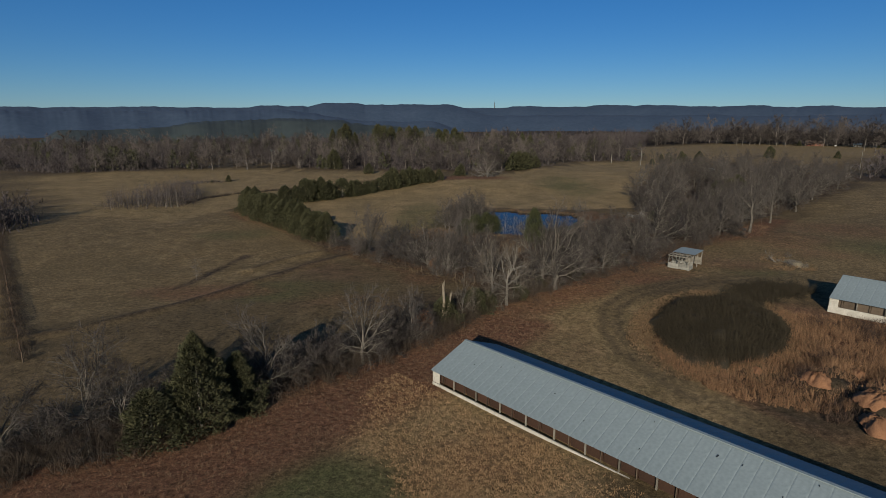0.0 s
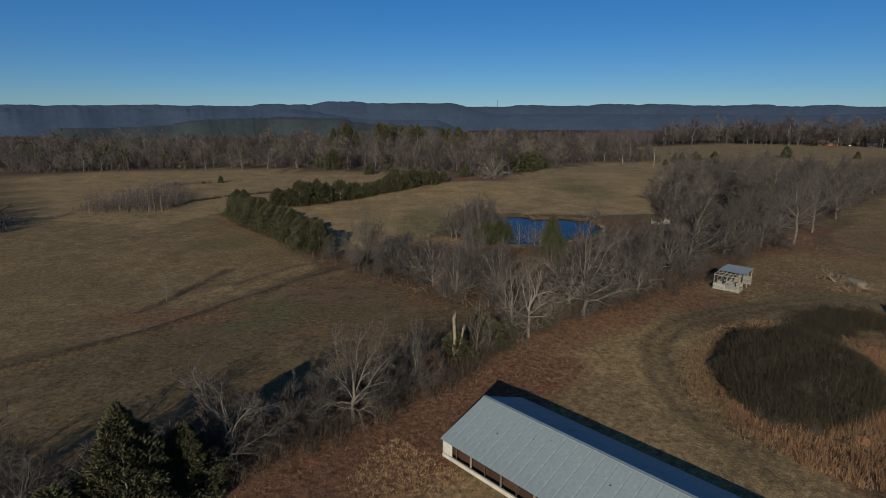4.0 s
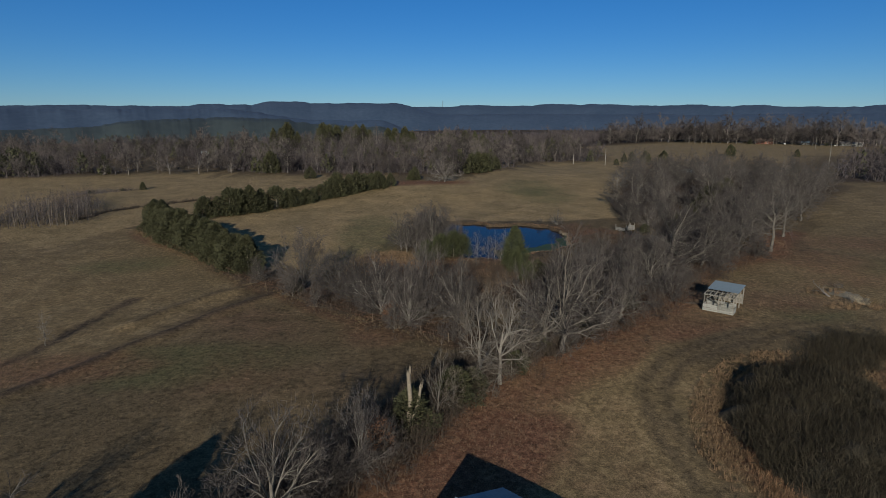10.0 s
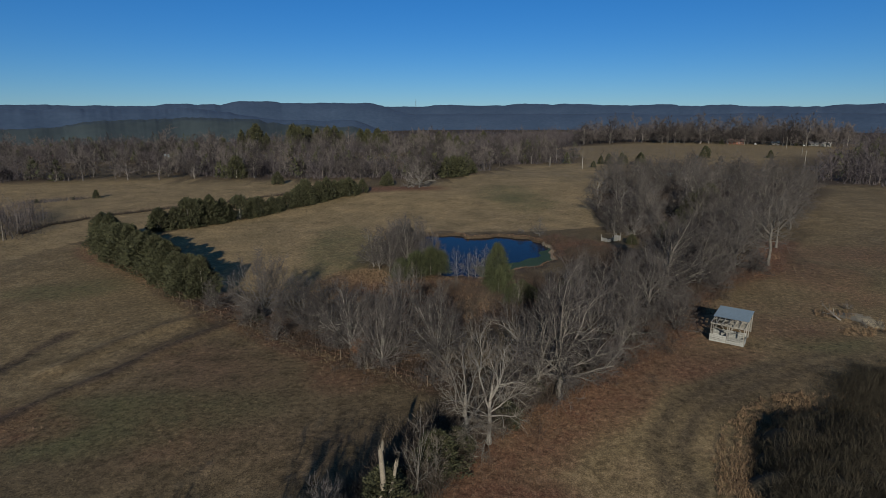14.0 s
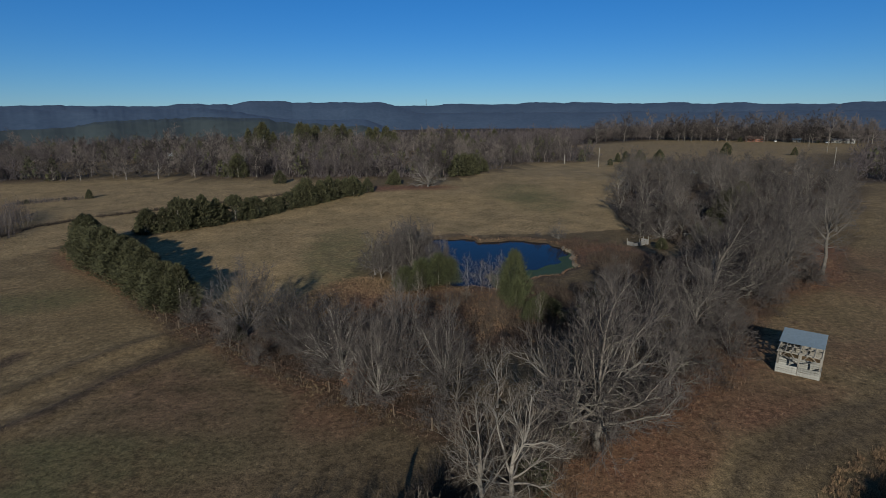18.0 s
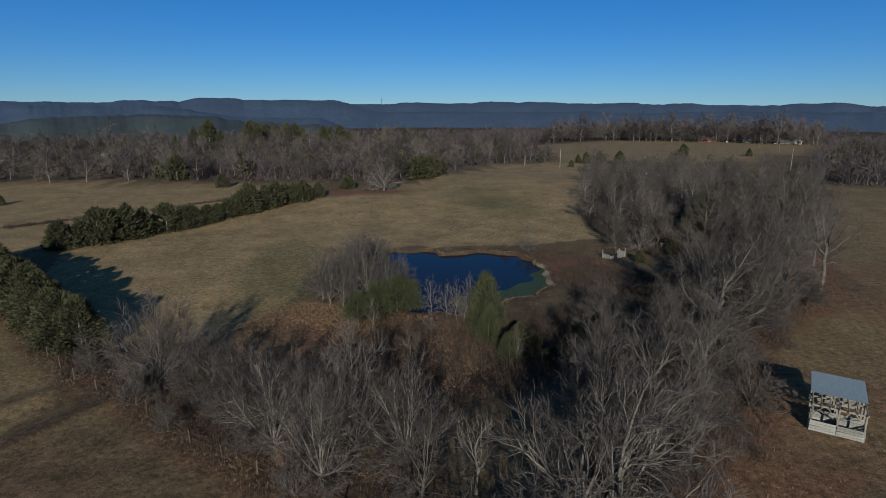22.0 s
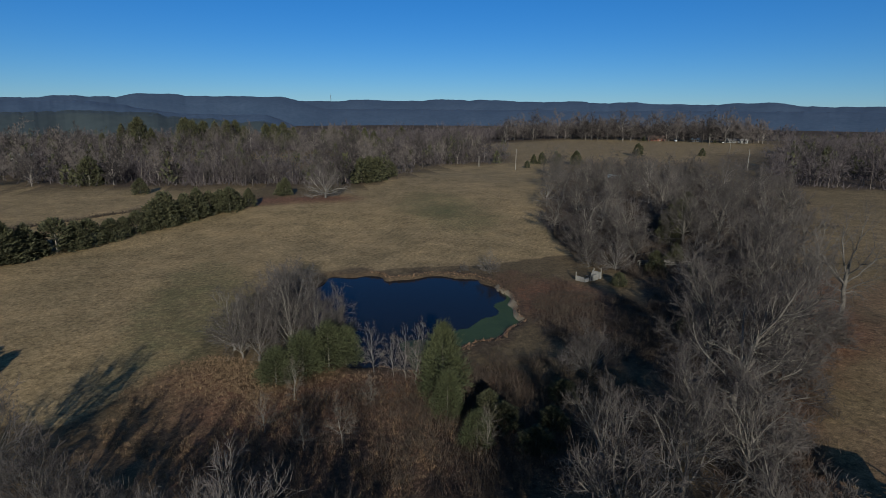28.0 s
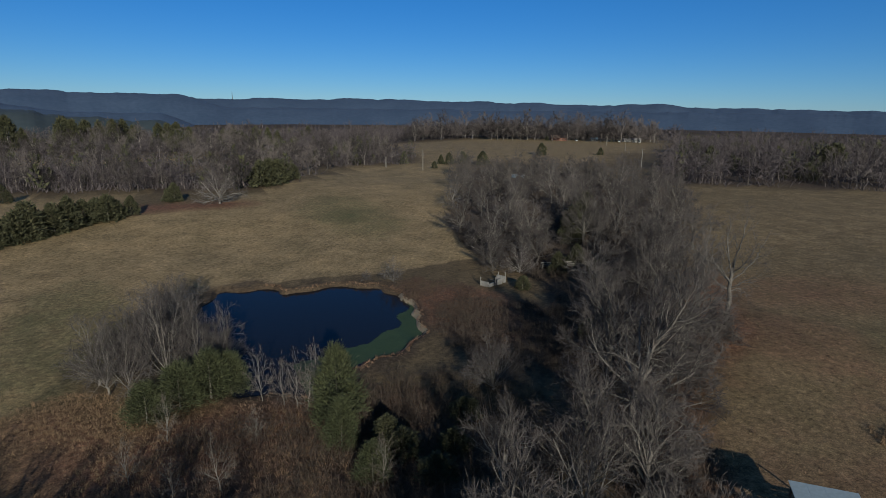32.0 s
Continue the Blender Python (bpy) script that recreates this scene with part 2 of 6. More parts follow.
M_GLASS = material("dark_glass", (0.015, 0.018, 0.022), (0.03, 0.035, 0.04), 1.0, 0.08, bump=0, spec=0.6)
M_REDROOF = material("red_metal_roof", (0.30, 0.03, 0.022), (0.46, 0.06, 0.04), 0.6, 0.5, 0.1, 0.1)
M_SILT = material("pale_shore_mud", (0.11, 0.09, 0.062), (0.24, 0.205, 0.15), 1.0, 0.95, bump=0.6)
M_ALGAE = material("green_algae", (0.018, 0.032, 0.012), (0.045, 0.066, 0.026), 0.6, 0.6, bump=0.1, spec=0.15)
M_LEAF = material("withered_leaves", (0.07, 0.036, 0.022), (0.155, 0.082, 0.048), 0.8, 0.9, bump=0, jitter=0.6, island=True)

M_WATER = bpy.data.materials.new("pond_water")
M_WATER.use_nodes = True
_n, _l = M_WATER.node_tree.nodes, M_WATER.node_tree.links
_b = _n["Principled BSDF"]
_b.inputs["Base Color"].default_value = (0.008, 0.009, 0.013, 1)
_b.inputs["Roughness"].default_value = 0.06
_b.inputs["IOR"].default_value = 1.33
_b.inputs["Specular IOR Level"].default_value = 0.095
_t, _k, _bp = _n.new("ShaderNodeTexCoord"), _n.new("ShaderNodeTexNoise"), _n.new("ShaderNodeBump")
_k.inputs["Scale"].default_value, _k.inputs["Detail"].default_value = 1.6, 4
_bp.inputs["Strength"].default_value, _bp.inputs["Distance"].default_value = 0.35, 0.05
_l.new(_t.outputs["Object"], _k.inputs["Vector"])
_l.new(_k.outputs[0], _bp.inputs["Height"])
_l.new(_bp.outputs[0], _b.inputs["Normal"])

# ---- mesh tools ----
RNG = np.random.default_rng(7)


def mesh_of(name, verts, faces, mat, smooth=False):
    """A mesh from arrays: verts (n, 3) and faces (m, 3) or (m, 4), or a list of both kinds of face array."""
    me = bpy.data.meshes.new(name)
    fl = faces if isinstance(faces, list) else [faces]
    fl = [np.asarray(f, dtype=np.int32) for f in fl if len(f)]
    verts = np.asarray(verts, dtype=np.float32)
    me.vertices.add(len(verts))
    me.vertices.foreach_set("co", verts.ravel())
    tot = np.concatenate([np.full(len(f), f.shape[1], dtype=np.int32) for f in fl])
    idx = np.concatenate([f.ravel() for f in fl])
    me.loops.add(len(idx))
    me.loops.foreach_set("vertex_index", idx)
    me.polygons.add(len(tot))
    me.polygons.foreach_set("loop_start", np.concatenate([[0], np.cumsum(tot)[:-1]]).astype(np.int32))
    if smooth:
        me.polygons.foreach_set("use_smooth", np.ones(len(tot), dtype=bool))
    me.update(calc_edges=True)
    me.materials.append(mat)
    return me


def part(name, me, parent, label="", m=None):
    """One mesh object under a thing or a part."""
    ob = new(name, me)
    ob.parent = parent
    if m is not None:
        ob.matrix_basis = m
    if label:
        ob["label"] = label
    return ob


def thing(name, m, label, category, group="", kind=""):
    ob = new(name)
    ob.empty_display_size = 0.3
    ob.matrix_basis = m
    return tagged(ob, label, category, group, kind)


def box_mesh(name, sx, sy, sz, mat, bevel=0.012, base=True):
    """A slightly bevelled box, its foot at z = 0."""
    bm = bmesh.new()
    bmesh.ops.create_cube(bm, size=1)
    for v in bm.verts:
        v.co = Vector((v.co.x * sx, v.co.y * sy, (v.co.z + (0.5 if base else 0)) * sz))
    b = min(bevel, 0.3 * min(sx, sy, sz))
    bmesh.ops.bevel(bm, geom=bm.edges[:], offset=b, segments=1, affect="EDGES")
    me = bpy.data.meshes.new(name)
    bm.to_mesh(me)
    bm.free()
    me.materials.append(mat)
    return me


def frames_of(d):
    """Two unit vectors square to each direction."""
    a = np.where(np.abs(d[:, 2:3]) < 0.9, [[0, 0, 1.0]], [[1.0, 0, 0]])
    u = np.cross(d, a)
    u /= np.linalg.norm(u, axis=1, keepdims=True) + 1e-9
    return u, np.cross(d, u)


def tubes(segs, sides=5):
    """Tapered tubes for rows of x0 y0 z0 x1 y1 z1 r0 r1."""
    s = np.asarray(segs, dtype=float)
    p0, p1, r0, r1 = s[:, 0:3], s[:, 3:6], s[:, 6], s[:, 7]
    d = p1 - p0
    d /= np.linalg.norm(d, axis=1, keepdims=True) + 1e-9
    u, w = frames_of(d)
    ang = np.arange(sides) * 2 * np.pi / sides
    ring = np.cos(ang)[None, :, None] * u[:, None, :] + np.sin(ang)[None, :, None] * w[:, None, :]
    a = p0[:, None, :] + ring * r0[:, None, None]
    b = p1[:, None, :] + ring * r1[:, None, None]
    v = np.concatenate([a, b], axis=1).reshape(-1, 3)
    k = np.arange(sides)
    f = np.stack([k, (k + 1) % sides, (k + 1) % sides + sides, k + sides], axis=1)
    f = (f[None] + (np.arange(len(s)) * 2 * sides)[:, None, None]).reshape(-1, 4)
    return v, f

# ---- the lie of the land ----
CONTROL = np.array([
    (0, 0, 0), (0, 15, .3), (-8, 6, -.4), (40, 36, 2.2), (68, 66, 2.2), (56, 96, .6), (26, 107, .6), (39, 104, .6),
    (40, 86, .5), (17, 66, .3), (20, 178, 2.7), (110, 256, 1.), (100, 278, .5), (-57, 112, -.7), (-46, 119, .2), (-41, 42, -.9),
    (-18, 61, -1.), (30, -30, .4), (0, -70, 0), (60, 0, 1.5), (110, 60, 2.5), (60, 200, 2.8), (-150, 150, -1.5), (110, 130, 2.4)])
WATER = 0.12


def pond_edge(x, y):
    """Below 0 inside the pond."""
    a = np.abs((x - 18.0) / 7.0) ** 2.4 + np.abs((y - 91.5) / 18.0) ** 2.4 - 1
    b = np.abs((x - 0.18 * (y - 89) - 26.0) / 11.7) ** 2.6 + np.abs((y - 91) / 14.2) ** 2.6 - 1
    return np.minimum(a, b) + 0.09 * np.sin(x * 0.9 + y * 0.5) + 0.07 * np.sin(y * 1.3 - x * 0.4)


def smooth(e0, e1, v):
    t = np.clip((v - e0) / (e1 - e0), 0, 1)
    return t * t * (3 - 2 * t)


def waves(x, y, s):
    """A cheap smooth unevenness of about -1 to 1."""
    return (np.sin(x * 0.9 / s + 1.3 * np.sin(y * 0.55 / s)) + np.sin(y * 1.1 / s + 1.7 * np.sin(x * 0.43 / s + 2)) + np.sin((x + y) * 0.62 / s + 4)) / 3


MOUNDS = [(33.5, 0.5, 1.6, 0.7), (38, -2.4, 2.4, 1.2), (41, -1.0, 1.8, 0.7), (40.5, -7, 3.2, 1.5), (38.5, -11, 2.6, 1.1), (45, -5, 2.5, 1.2)]


def ground_z(x, y):
    x, y = np.asarray(x, float), np.asarray(y, float)
    s, w = np.zeros_like(x), np.zeros_like(x)
    for a, b, c in CONTROL:
        k = 1 / ((x - a) ** 2 + (y - b) ** 2 + 60) ** 1.5
        s, w = s + k * c, w + k
    z = s / w
    far = smooth(300, 900, np.hypot(x, y))
    low = -17 * smooth(260, 40, x - 0.12 * y) * smooth(430, 750, np.hypot(x, y)) - 15 * smooth(40, 260, x - 0.12 * y) * smooth(680, 1000, np.hypot(x, y))
    z = z * (1 - far) + far * (-2 + 3 * waves(x, y, 160)) + low
    z = z - 40 * smooth(1000, 1900, np.hypot(x, y))
    z = z + 0.10 * waves(x, y, 5) + 0.03 * waves(y, x, 2.9)
    lane = np.minimum(line_distance(x, y, FIELD_TRACK), line_distance(x, y, FIELD_TRACK_B))
    z = z + 0.45 * np.exp(-(lane / 1.3) ** 2)
    f = pond_edge(x, y)
    near = smooth(2.5, 0.5, f)
    z = np.where(near > 0, z * (1 - near) + np.maximum(z, 0.42) * near, z)
    z = z + smooth(0.10, -0.30, f) * (-0.9 - z)
    z = z - 1.5 * np.exp(-((x - 63.2) / 1.1) ** 2 - ((y - 40.4) / 1.3) ** 2) + 0.35 * np.exp(-((x - 61.4) / 2.2) ** 2 - ((y - 42.6) / 2.4) ** 2)
    for mx, my, r, h in MOUNDS:
        q = np.hypot(x - mx, y - my) / r
        z = z + h * np.exp(-q ** 2.5) * (1 + 0.3 * waves(x * 3, y * 3, 1.5))
    return z


def gz(x, y):
    return float(ground_z(x, y))


def at(x, y, rz=0.0, s=1.0, sink=0.05):
    """Upright on the ground there, turned and scaled."""
    return Matrix.LocRotScale((x, y, gz(x, y) - sink), Euler((0, 0, radians(rz))), (s, s, s))


def line_distance(x, y, pts):
    """How far points lie from a line of (x, y) knots."""
    best = np.full(np.shape(x), 1e9)
    for (ax, ay), (bx, by) in zip(pts[:-1], pts[1:]):
        dx, dy = bx - ax, by - ay
        t = np.clip(((x - ax) * dx + (y - ay) * dy) / (dx * dx + dy * dy), 0, 1)
        best = np.minimum(best, np.hypot(x - ax - t * dx, y - ay - t * dy))
    return best


def within(x, y, poly):
    """Whether points lie inside a polygon."""
    inside = np.zeros(np.shape(x), bool)
    n = len(poly)
    for i in range(n):
        (x0, y0), (x1, y1) = poly[i], poly[(i + 1) % n]
        c = ((y0 > y) != (y1 > y)) & (x < (x1 - x0) * (y - y0) / (y1 - y0 + 1e-12) + x0)
        inside ^= c
    return inside


FARM_TRACK = [(70, 38), (57, 33.5), (46, 31), (36, 28.2), (28.5, 25), (24.3, 20.5), (22.2, 13), (22.4, 7), (24, 1), (26.5, -6), (29.5, -12), (34, -18), (46, -30), (75, -62)]
FIELD_TRACK = [(-16, 61.2), (-20.5, 55.8), (-24.3, 50.3), (-27.1, 44.5), (-30.6, 40), (-33.5, 34.5), (-38, 27), (-46, 17), (-75, -5)]
FIELD_TRACK_B = [(-20.5, 65), (-24, 61.5), (-27.4, 58.1), (-30.6, 53.4), (-34, 47)]
FIELD_DITCH = [(-38, 58.5), (-39.6, 52), (-40.2, 48.6), (-40.8, 43.3), (-42.5, 36)]
FENCE_SOUTH = [(-46, -22), (-24, -10), (-16, -1), (-8, 6), (0, 14), (5, 20), (8, 24), (14, 29.5), (20, 32), (27, 37), (38, 45), (46, 53.5), (55, 62), (66, 66), (84, 84), (110, 108), (165, 165)]
WOOD = [(116, 232), (88, 180), (66, 140), (60, 118), (60, 106), (61, 94), (54, 82), (44, 72), (42, 62), (52, 60), (62, 70), (76, 84), (90, 94), (124, 126), (168, 172), (160, 235)]
NORTH_WOOD = [(-330, 262), (-190, 228), (-137, 246), (-47, 233), (0, 216), (34, 204), (60, 248), (78, 284), (100, 292), (120, 284), (140, 330), (150, 460), (100, 560), (-420, 480)]
EAST_WOOD = [(172, 180), (228, 138), (330, 120), (470, 250), (470, 380), (330, 320), (260, 260), (215, 225)]
FENCE_NORTH = [(8, 36), (3, 41), (-7, 51), (-14, 60), (-20, 64.5), (-31, 78.5), (-47, 97), (-57, 112)]
FENCE_WEST = [(-120, 100), (-91, 63), (-67, 32.5), (-46, 6)]
THICKET = (35.0, 11.6, 8.0, 9.8)
HAY = [(-46, 121), (-22, 151), (0, 172), (20, 184), (60, 235), (92, 290), (150, 300), (118, 232), (66, 134), (60, 110), (40, 108), (16, 112), (4, 100), (-2, 86), (-12, 70), (-26, 76), (-44, 100)]
HAY_LEFT = [(-24, 72), (-22, 60), (-28, 48), (-36, 30), (-60, 10), (-95, 60), (-110, 108), (-60, 114)]
HAY_CORNER = [(-16, 60), (-6, 48), (1, 36), (-4, 24), (-16, 12), (-40, -8), (-60, 10), (-36, 30), (-28, 48)]
HAY_FAR = [(128, 296), (200, 262), (300, 322), (430, 410), (400, 500), (300, 560), (215, 590), (150, 545), (160, 420)]
HAY_EAST = [(72, 60), (90, 88), (170, 168), (230, 130), (240, 30), (100, 0), (78, 20)]
HAY_WEST = [(-60, 118), (-48, 130), (-25, 158), (0, 200), (-45, 228), (-140, 240), (-195, 222), (-110, 110), (-70, 95)]


CLEARINGS = [(-34, 334, 46, 20), (-15, 393, 40, 16), (-92, 389, 40, 13), (45, 318, 22, 16), (192, 844, 120, 40), (-62, 552, 60, 16)]


def cleared(x, y):
    """Whether a place lies in one of the grassy clearings of the north woods."""
    c = np.zeros(np.shape(x), bool)
    for cx, cy, rx, ry in CLEARINGS:
        c |= ((x - cx) / rx) ** 2 + ((y - cy) / ry) ** 2 + 0.2 * waves(x, y, 5) < 1
    return c


def growth(x, y):
    """How much sedge, green growth and bare soil the land has there."""
    w = waves(x, y, 6)
    red = smooth(6.0, 1.0, line_distance(x, y, FENCE_SOUTH[:15]) + 2.0 * w) * 0.85
    red = np.maximum(red, 0.9 * smooth(8.0, 3.0, line_distance(x, y, [(a + 5, b - 5) for a, b in FENCE_SOUTH[:6]]) + 2.5 * w))
    red = np.maximum(red, 0.72 * smooth(6.0, 2.0, line_distance(x, y, [(a + 3, b - 3) for a, b in FENCE_SOUTH[5:9]]) + 1.5 * w))
    red = np.maximum(red, 0.75 * smooth(6, 1.5, line_distance(x, y, FENCE_NORTH) + 1.5 * w))
    red = np.maximum(red, 0.45 * smooth(1.3, 0.5, np.hypot((x + 1) / 6, (y - 40) / 7) + 0.3 * w))
    red = np.maximum(red, smooth(1.35, 0.8, np.hypot((x - 42) / 18, (y - 4) / 15)) * 0.9)
    red = np.maximum(red, 0.2 * smooth(1.3, 0.6, np.hypot((x - 52) / 16, (y - 44) / 9)))
    red = np.maximum(red, 0.9 * smooth(1.2, 0.7, np.hypot((x - 14) / 16, (y - 62) / 12)))
    red = np.maximum(red, 0.8 * smooth(1.2, 0.7, np.hypot((x - 45) / 8, (y - 86) / 12)))
    red = np.maximum(red, 1.1 * smooth(1.3, 0.5, np.hypot((x - 12) / 18, (y - 178) / 7)))
    red = np.maximum(red, 0.5 * smooth(1.3, 0.5, np.hypot((x + 36) / 13, (y - 34) / 5)))
    red = np.maximum(red, 0.35 * smooth(1.3, 0.5, np.hypot((x - 72) / 9, (y - 62) / 9) + 0.2 * w))
    red = np.maximum(red, (0.14 + 0.2 * w) * smooth(1.3, 0.6, np.hypot((x - 18) / 14, (y - 12) / 20)))
    red = np.maximum(red, (0.12 + 0.3 * w) * smooth(1.3, 0.6, np.hypot((x - 88) / 26, (y - 66) / 24)))
    red = np.maximum(red, (0.16 + 0.3 * waves(x, y, 2.6)) * smooth(1.3, 0.6, np.hypot((x - 5) / 13, (y + 12) / 12)))
    red = np.maximum(red, (0.18 + 0.3 * waves(x, y, 3.4)) * smooth(1.3, 0.6, np.hypot((x - 52) / 22, (y - 46) / 14) + 0.2 * w))
    red = np.maximum(red, (0.5 + 0.3 * waves(x, y, 2.4)) * smooth(1.3, 0.6, np.hypot((x - 34) / 9, (y - 36) / 7) + 0.2 * w))
    red = np.maximum(red, (0.12 + 0.3 * waves(x, y, 4.1)) * smooth(1.3, 0.6, np.hypot((x + 12) / 22, (y - 38) / 20) + 0.2 * w))
    red = np.maximum(red, (0.25 + 0.35 * waves(x, y, 2.9)) * smooth(1.3, 0.6, np.hypot((x - 64) / 10, (y - 55) / 10) + 0.2 * w))
    red = np.maximum(red, (0.45 + 0.3 * waves(x, y, 2.9)) * smooth(1.3, 0.6, np.hypot((x + 2) / 8, (y - 71) / 9) + 0.2 * w))
    green = (0.58 + 0.35 * waves(x, y, 3)) * smooth(1.4, 0.3, np.hypot((x - 48) / 12, (y - 158) / 28) + 0.25 * waves(y, x, 6))
    green = np.maximum(green, 0.5 * smooth(1.3, 0.4, np.hypot((x + 4) / 9, (y - 96) / 28) + 0.25 * waves(y, x, 5)))
    green = np.maximum(green, 0.8 * smooth(1.3, 0.4, np.hypot((x + 21) / 14, (y - 34) / 6) + 0.25 * waves(y, x, 5)))
    green = np.maximum(green, 0.5 * smooth(1.3, 0.4, np.hypot((x + 48) / 12, (y - 78) / 7) + 0.25 * waves(y, x, 5)))
    green = np.maximum(green, 0.95 * smooth(1.3, 0.4, np.hypot((x + 7) / 7, (y + 17) / 4.5) + 0.2 * w))
    green = np.maximum(green, 0.6 * smooth(1.3, 0.4, np.hypot((x - 52) / 6, (y - 36) / 4)))
    green = np.maximum(green, (0.5 + 0.3 * waves(x, y, 3)) * smooth(1.3, 0.4, np.hypot((x - 88) / 16, (y - 50) / 12) + 0.25 * waves(y, x, 5)))
    d = line_distance(x, y, FARM_TRACK)
    bare = np.maximum((0.5 + 0.12 * w) * smooth(3.0, 1.2, d + 0.7 * w), 0.95 * smooth(0.8, 0.25, np.abs(d - 1.0 + 0.15 * w)))
    bare = 0.62 * bare * (0.25 + 0.75 * smooth(-16, 6, y)) * (0.3 + 0.7 * smooth(56, 36, x))
    bare = np.maximum(bare, 0.8 * smooth(1.25, 0.8, np.hypot(x - 38, y + 4) / 8))
    hay = np.zeros_like(x)
    for poly, amount in ((HAY, 0.95), (HAY_EAST, 0.42), (HAY_WEST, 0.85), (HAY_FAR, 0.7), (HAY_LEFT, 0.42), (HAY_CORNER, 0.1)):
        hay = np.maximum(hay, amount * within(x + 2.5 * w, y + 2.5 * waves(y, x, 5), poly))
    hay = np.maximum(hay, 0.9 * cleared(x, y))
    hay = np.maximum(hay, 0.55 * smooth(1.3, 0.6, np.hypot((x - 60) / 26, (y - 44) / 15) + 0.15 * w))
    hay = np.maximum(hay, smooth(1.25, 0.8, np.hypot((x - 4) / 11, (y + 8) / 13) + 0.2 * w))
    hay = np.maximum(hay, 0.9 * smooth(1.3, 0.7, np.hypot((x - 20) / 13, (y - 8) / 22) + 0.15 * w))
    lane = smooth(1.6, 0.5, np.minimum(line_distance(x, y, FIELD_TRACK), line_distance(x, y, FIELD_TRACK_B) + 0.4) + 0.5 * w)
    return red * (1 - smooth(3.4, 1.5, d)), green, bare, hay * (1 - 0.6 * lane)


def litter_shade(x, y):
    """How far a dark floor covers the soil: dead leaves and painted shade below woods and fence rows, plain darkening
    elsewhere.
    """
    # woods, fence rows and hollows: dead leaves with the undergrowth's shade painted in
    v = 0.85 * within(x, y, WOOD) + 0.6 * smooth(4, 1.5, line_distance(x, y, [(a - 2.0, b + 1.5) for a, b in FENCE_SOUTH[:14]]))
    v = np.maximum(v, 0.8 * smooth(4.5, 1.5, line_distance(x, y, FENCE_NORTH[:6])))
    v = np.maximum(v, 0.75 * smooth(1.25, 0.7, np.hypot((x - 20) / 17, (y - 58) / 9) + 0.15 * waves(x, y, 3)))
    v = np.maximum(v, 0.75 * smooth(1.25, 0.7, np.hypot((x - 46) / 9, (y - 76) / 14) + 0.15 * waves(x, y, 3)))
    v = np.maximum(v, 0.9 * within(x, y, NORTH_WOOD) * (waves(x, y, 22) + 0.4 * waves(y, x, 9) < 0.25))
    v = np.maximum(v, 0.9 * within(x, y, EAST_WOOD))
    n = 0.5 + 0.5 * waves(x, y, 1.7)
    # dark lines along the field tracks and ditch
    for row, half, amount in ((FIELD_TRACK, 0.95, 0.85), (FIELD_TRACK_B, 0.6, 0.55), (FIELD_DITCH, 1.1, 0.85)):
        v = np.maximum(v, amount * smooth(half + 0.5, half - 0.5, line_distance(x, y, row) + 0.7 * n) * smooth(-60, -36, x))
    # dark rim round the pond
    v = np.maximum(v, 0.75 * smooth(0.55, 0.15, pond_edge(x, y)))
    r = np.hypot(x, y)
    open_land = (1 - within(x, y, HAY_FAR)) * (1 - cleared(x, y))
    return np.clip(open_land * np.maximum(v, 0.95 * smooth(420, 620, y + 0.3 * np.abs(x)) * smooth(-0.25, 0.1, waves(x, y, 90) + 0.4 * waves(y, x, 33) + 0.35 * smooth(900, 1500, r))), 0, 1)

# ---- ground, water, hills ----


def graded(lo, hi, step, out, grow=1.17):
    a = list(np.arange(lo, hi + step / 2, step))
    s = step
    while a[-1] < out:
        s *= grow
        a.append(a[-1] + s)
    s = step
    while a[0] > -out:
        s *= grow
        a.insert(0, a[0] - s)
    return np.array(a)


def sheet(name, xs, ys, z, mat):
    gx, gy = np.meshgrid(xs, ys)
    v = np.stack([gx.ravel(), gy.ravel(), z(gx, gy).ravel()], axis=1)
    nx, ny = len(xs), len(ys)
    i = (np.arange(ny - 1)[:, None] * nx + np.arange(nx - 1)[None, :]).ravel()
    return mesh_of(name, v, np.stack([i, i + 1, i + nx + 1, i + nx], axis=1), mat, True), v


_me, _v = sheet("ground", graded(-62, 85, 0.75, 4700), graded(-45, 118, 0.75, 4700), ground_z, M_GROUND)
_r, _g, _bl, _hy = growth(_v[:, 0], _v[:, 1])
_ca = _me.color_attributes.new("growth", "FLOAT_COLOR", "POINT")
_ca.data.foreach_set("color", np.stack([_r, _g, _bl, _hy], axis=1).astype(np.float32).ravel())
_lt = _me.attributes.new("litter_shade", "FLOAT", "POINT")
_lt.data.foreach_set("value", litter_shade(_v[:, 0], _v[:, 1]).astype(np.float32))
tagged(new("ground", _me), "dry tan winter pasture with reddish sedge and worn tracks", "ground", kind="structure")

_me, _ = sheet("water", np.linspace(5, 43, 39), np.linspace(69, 113, 45), lambda x, y: np.full_like(x, WATER), M_WATER)
tagged(new("water", _me), "dark blue still farm pond mirroring the sky", "pond", kind="structure")


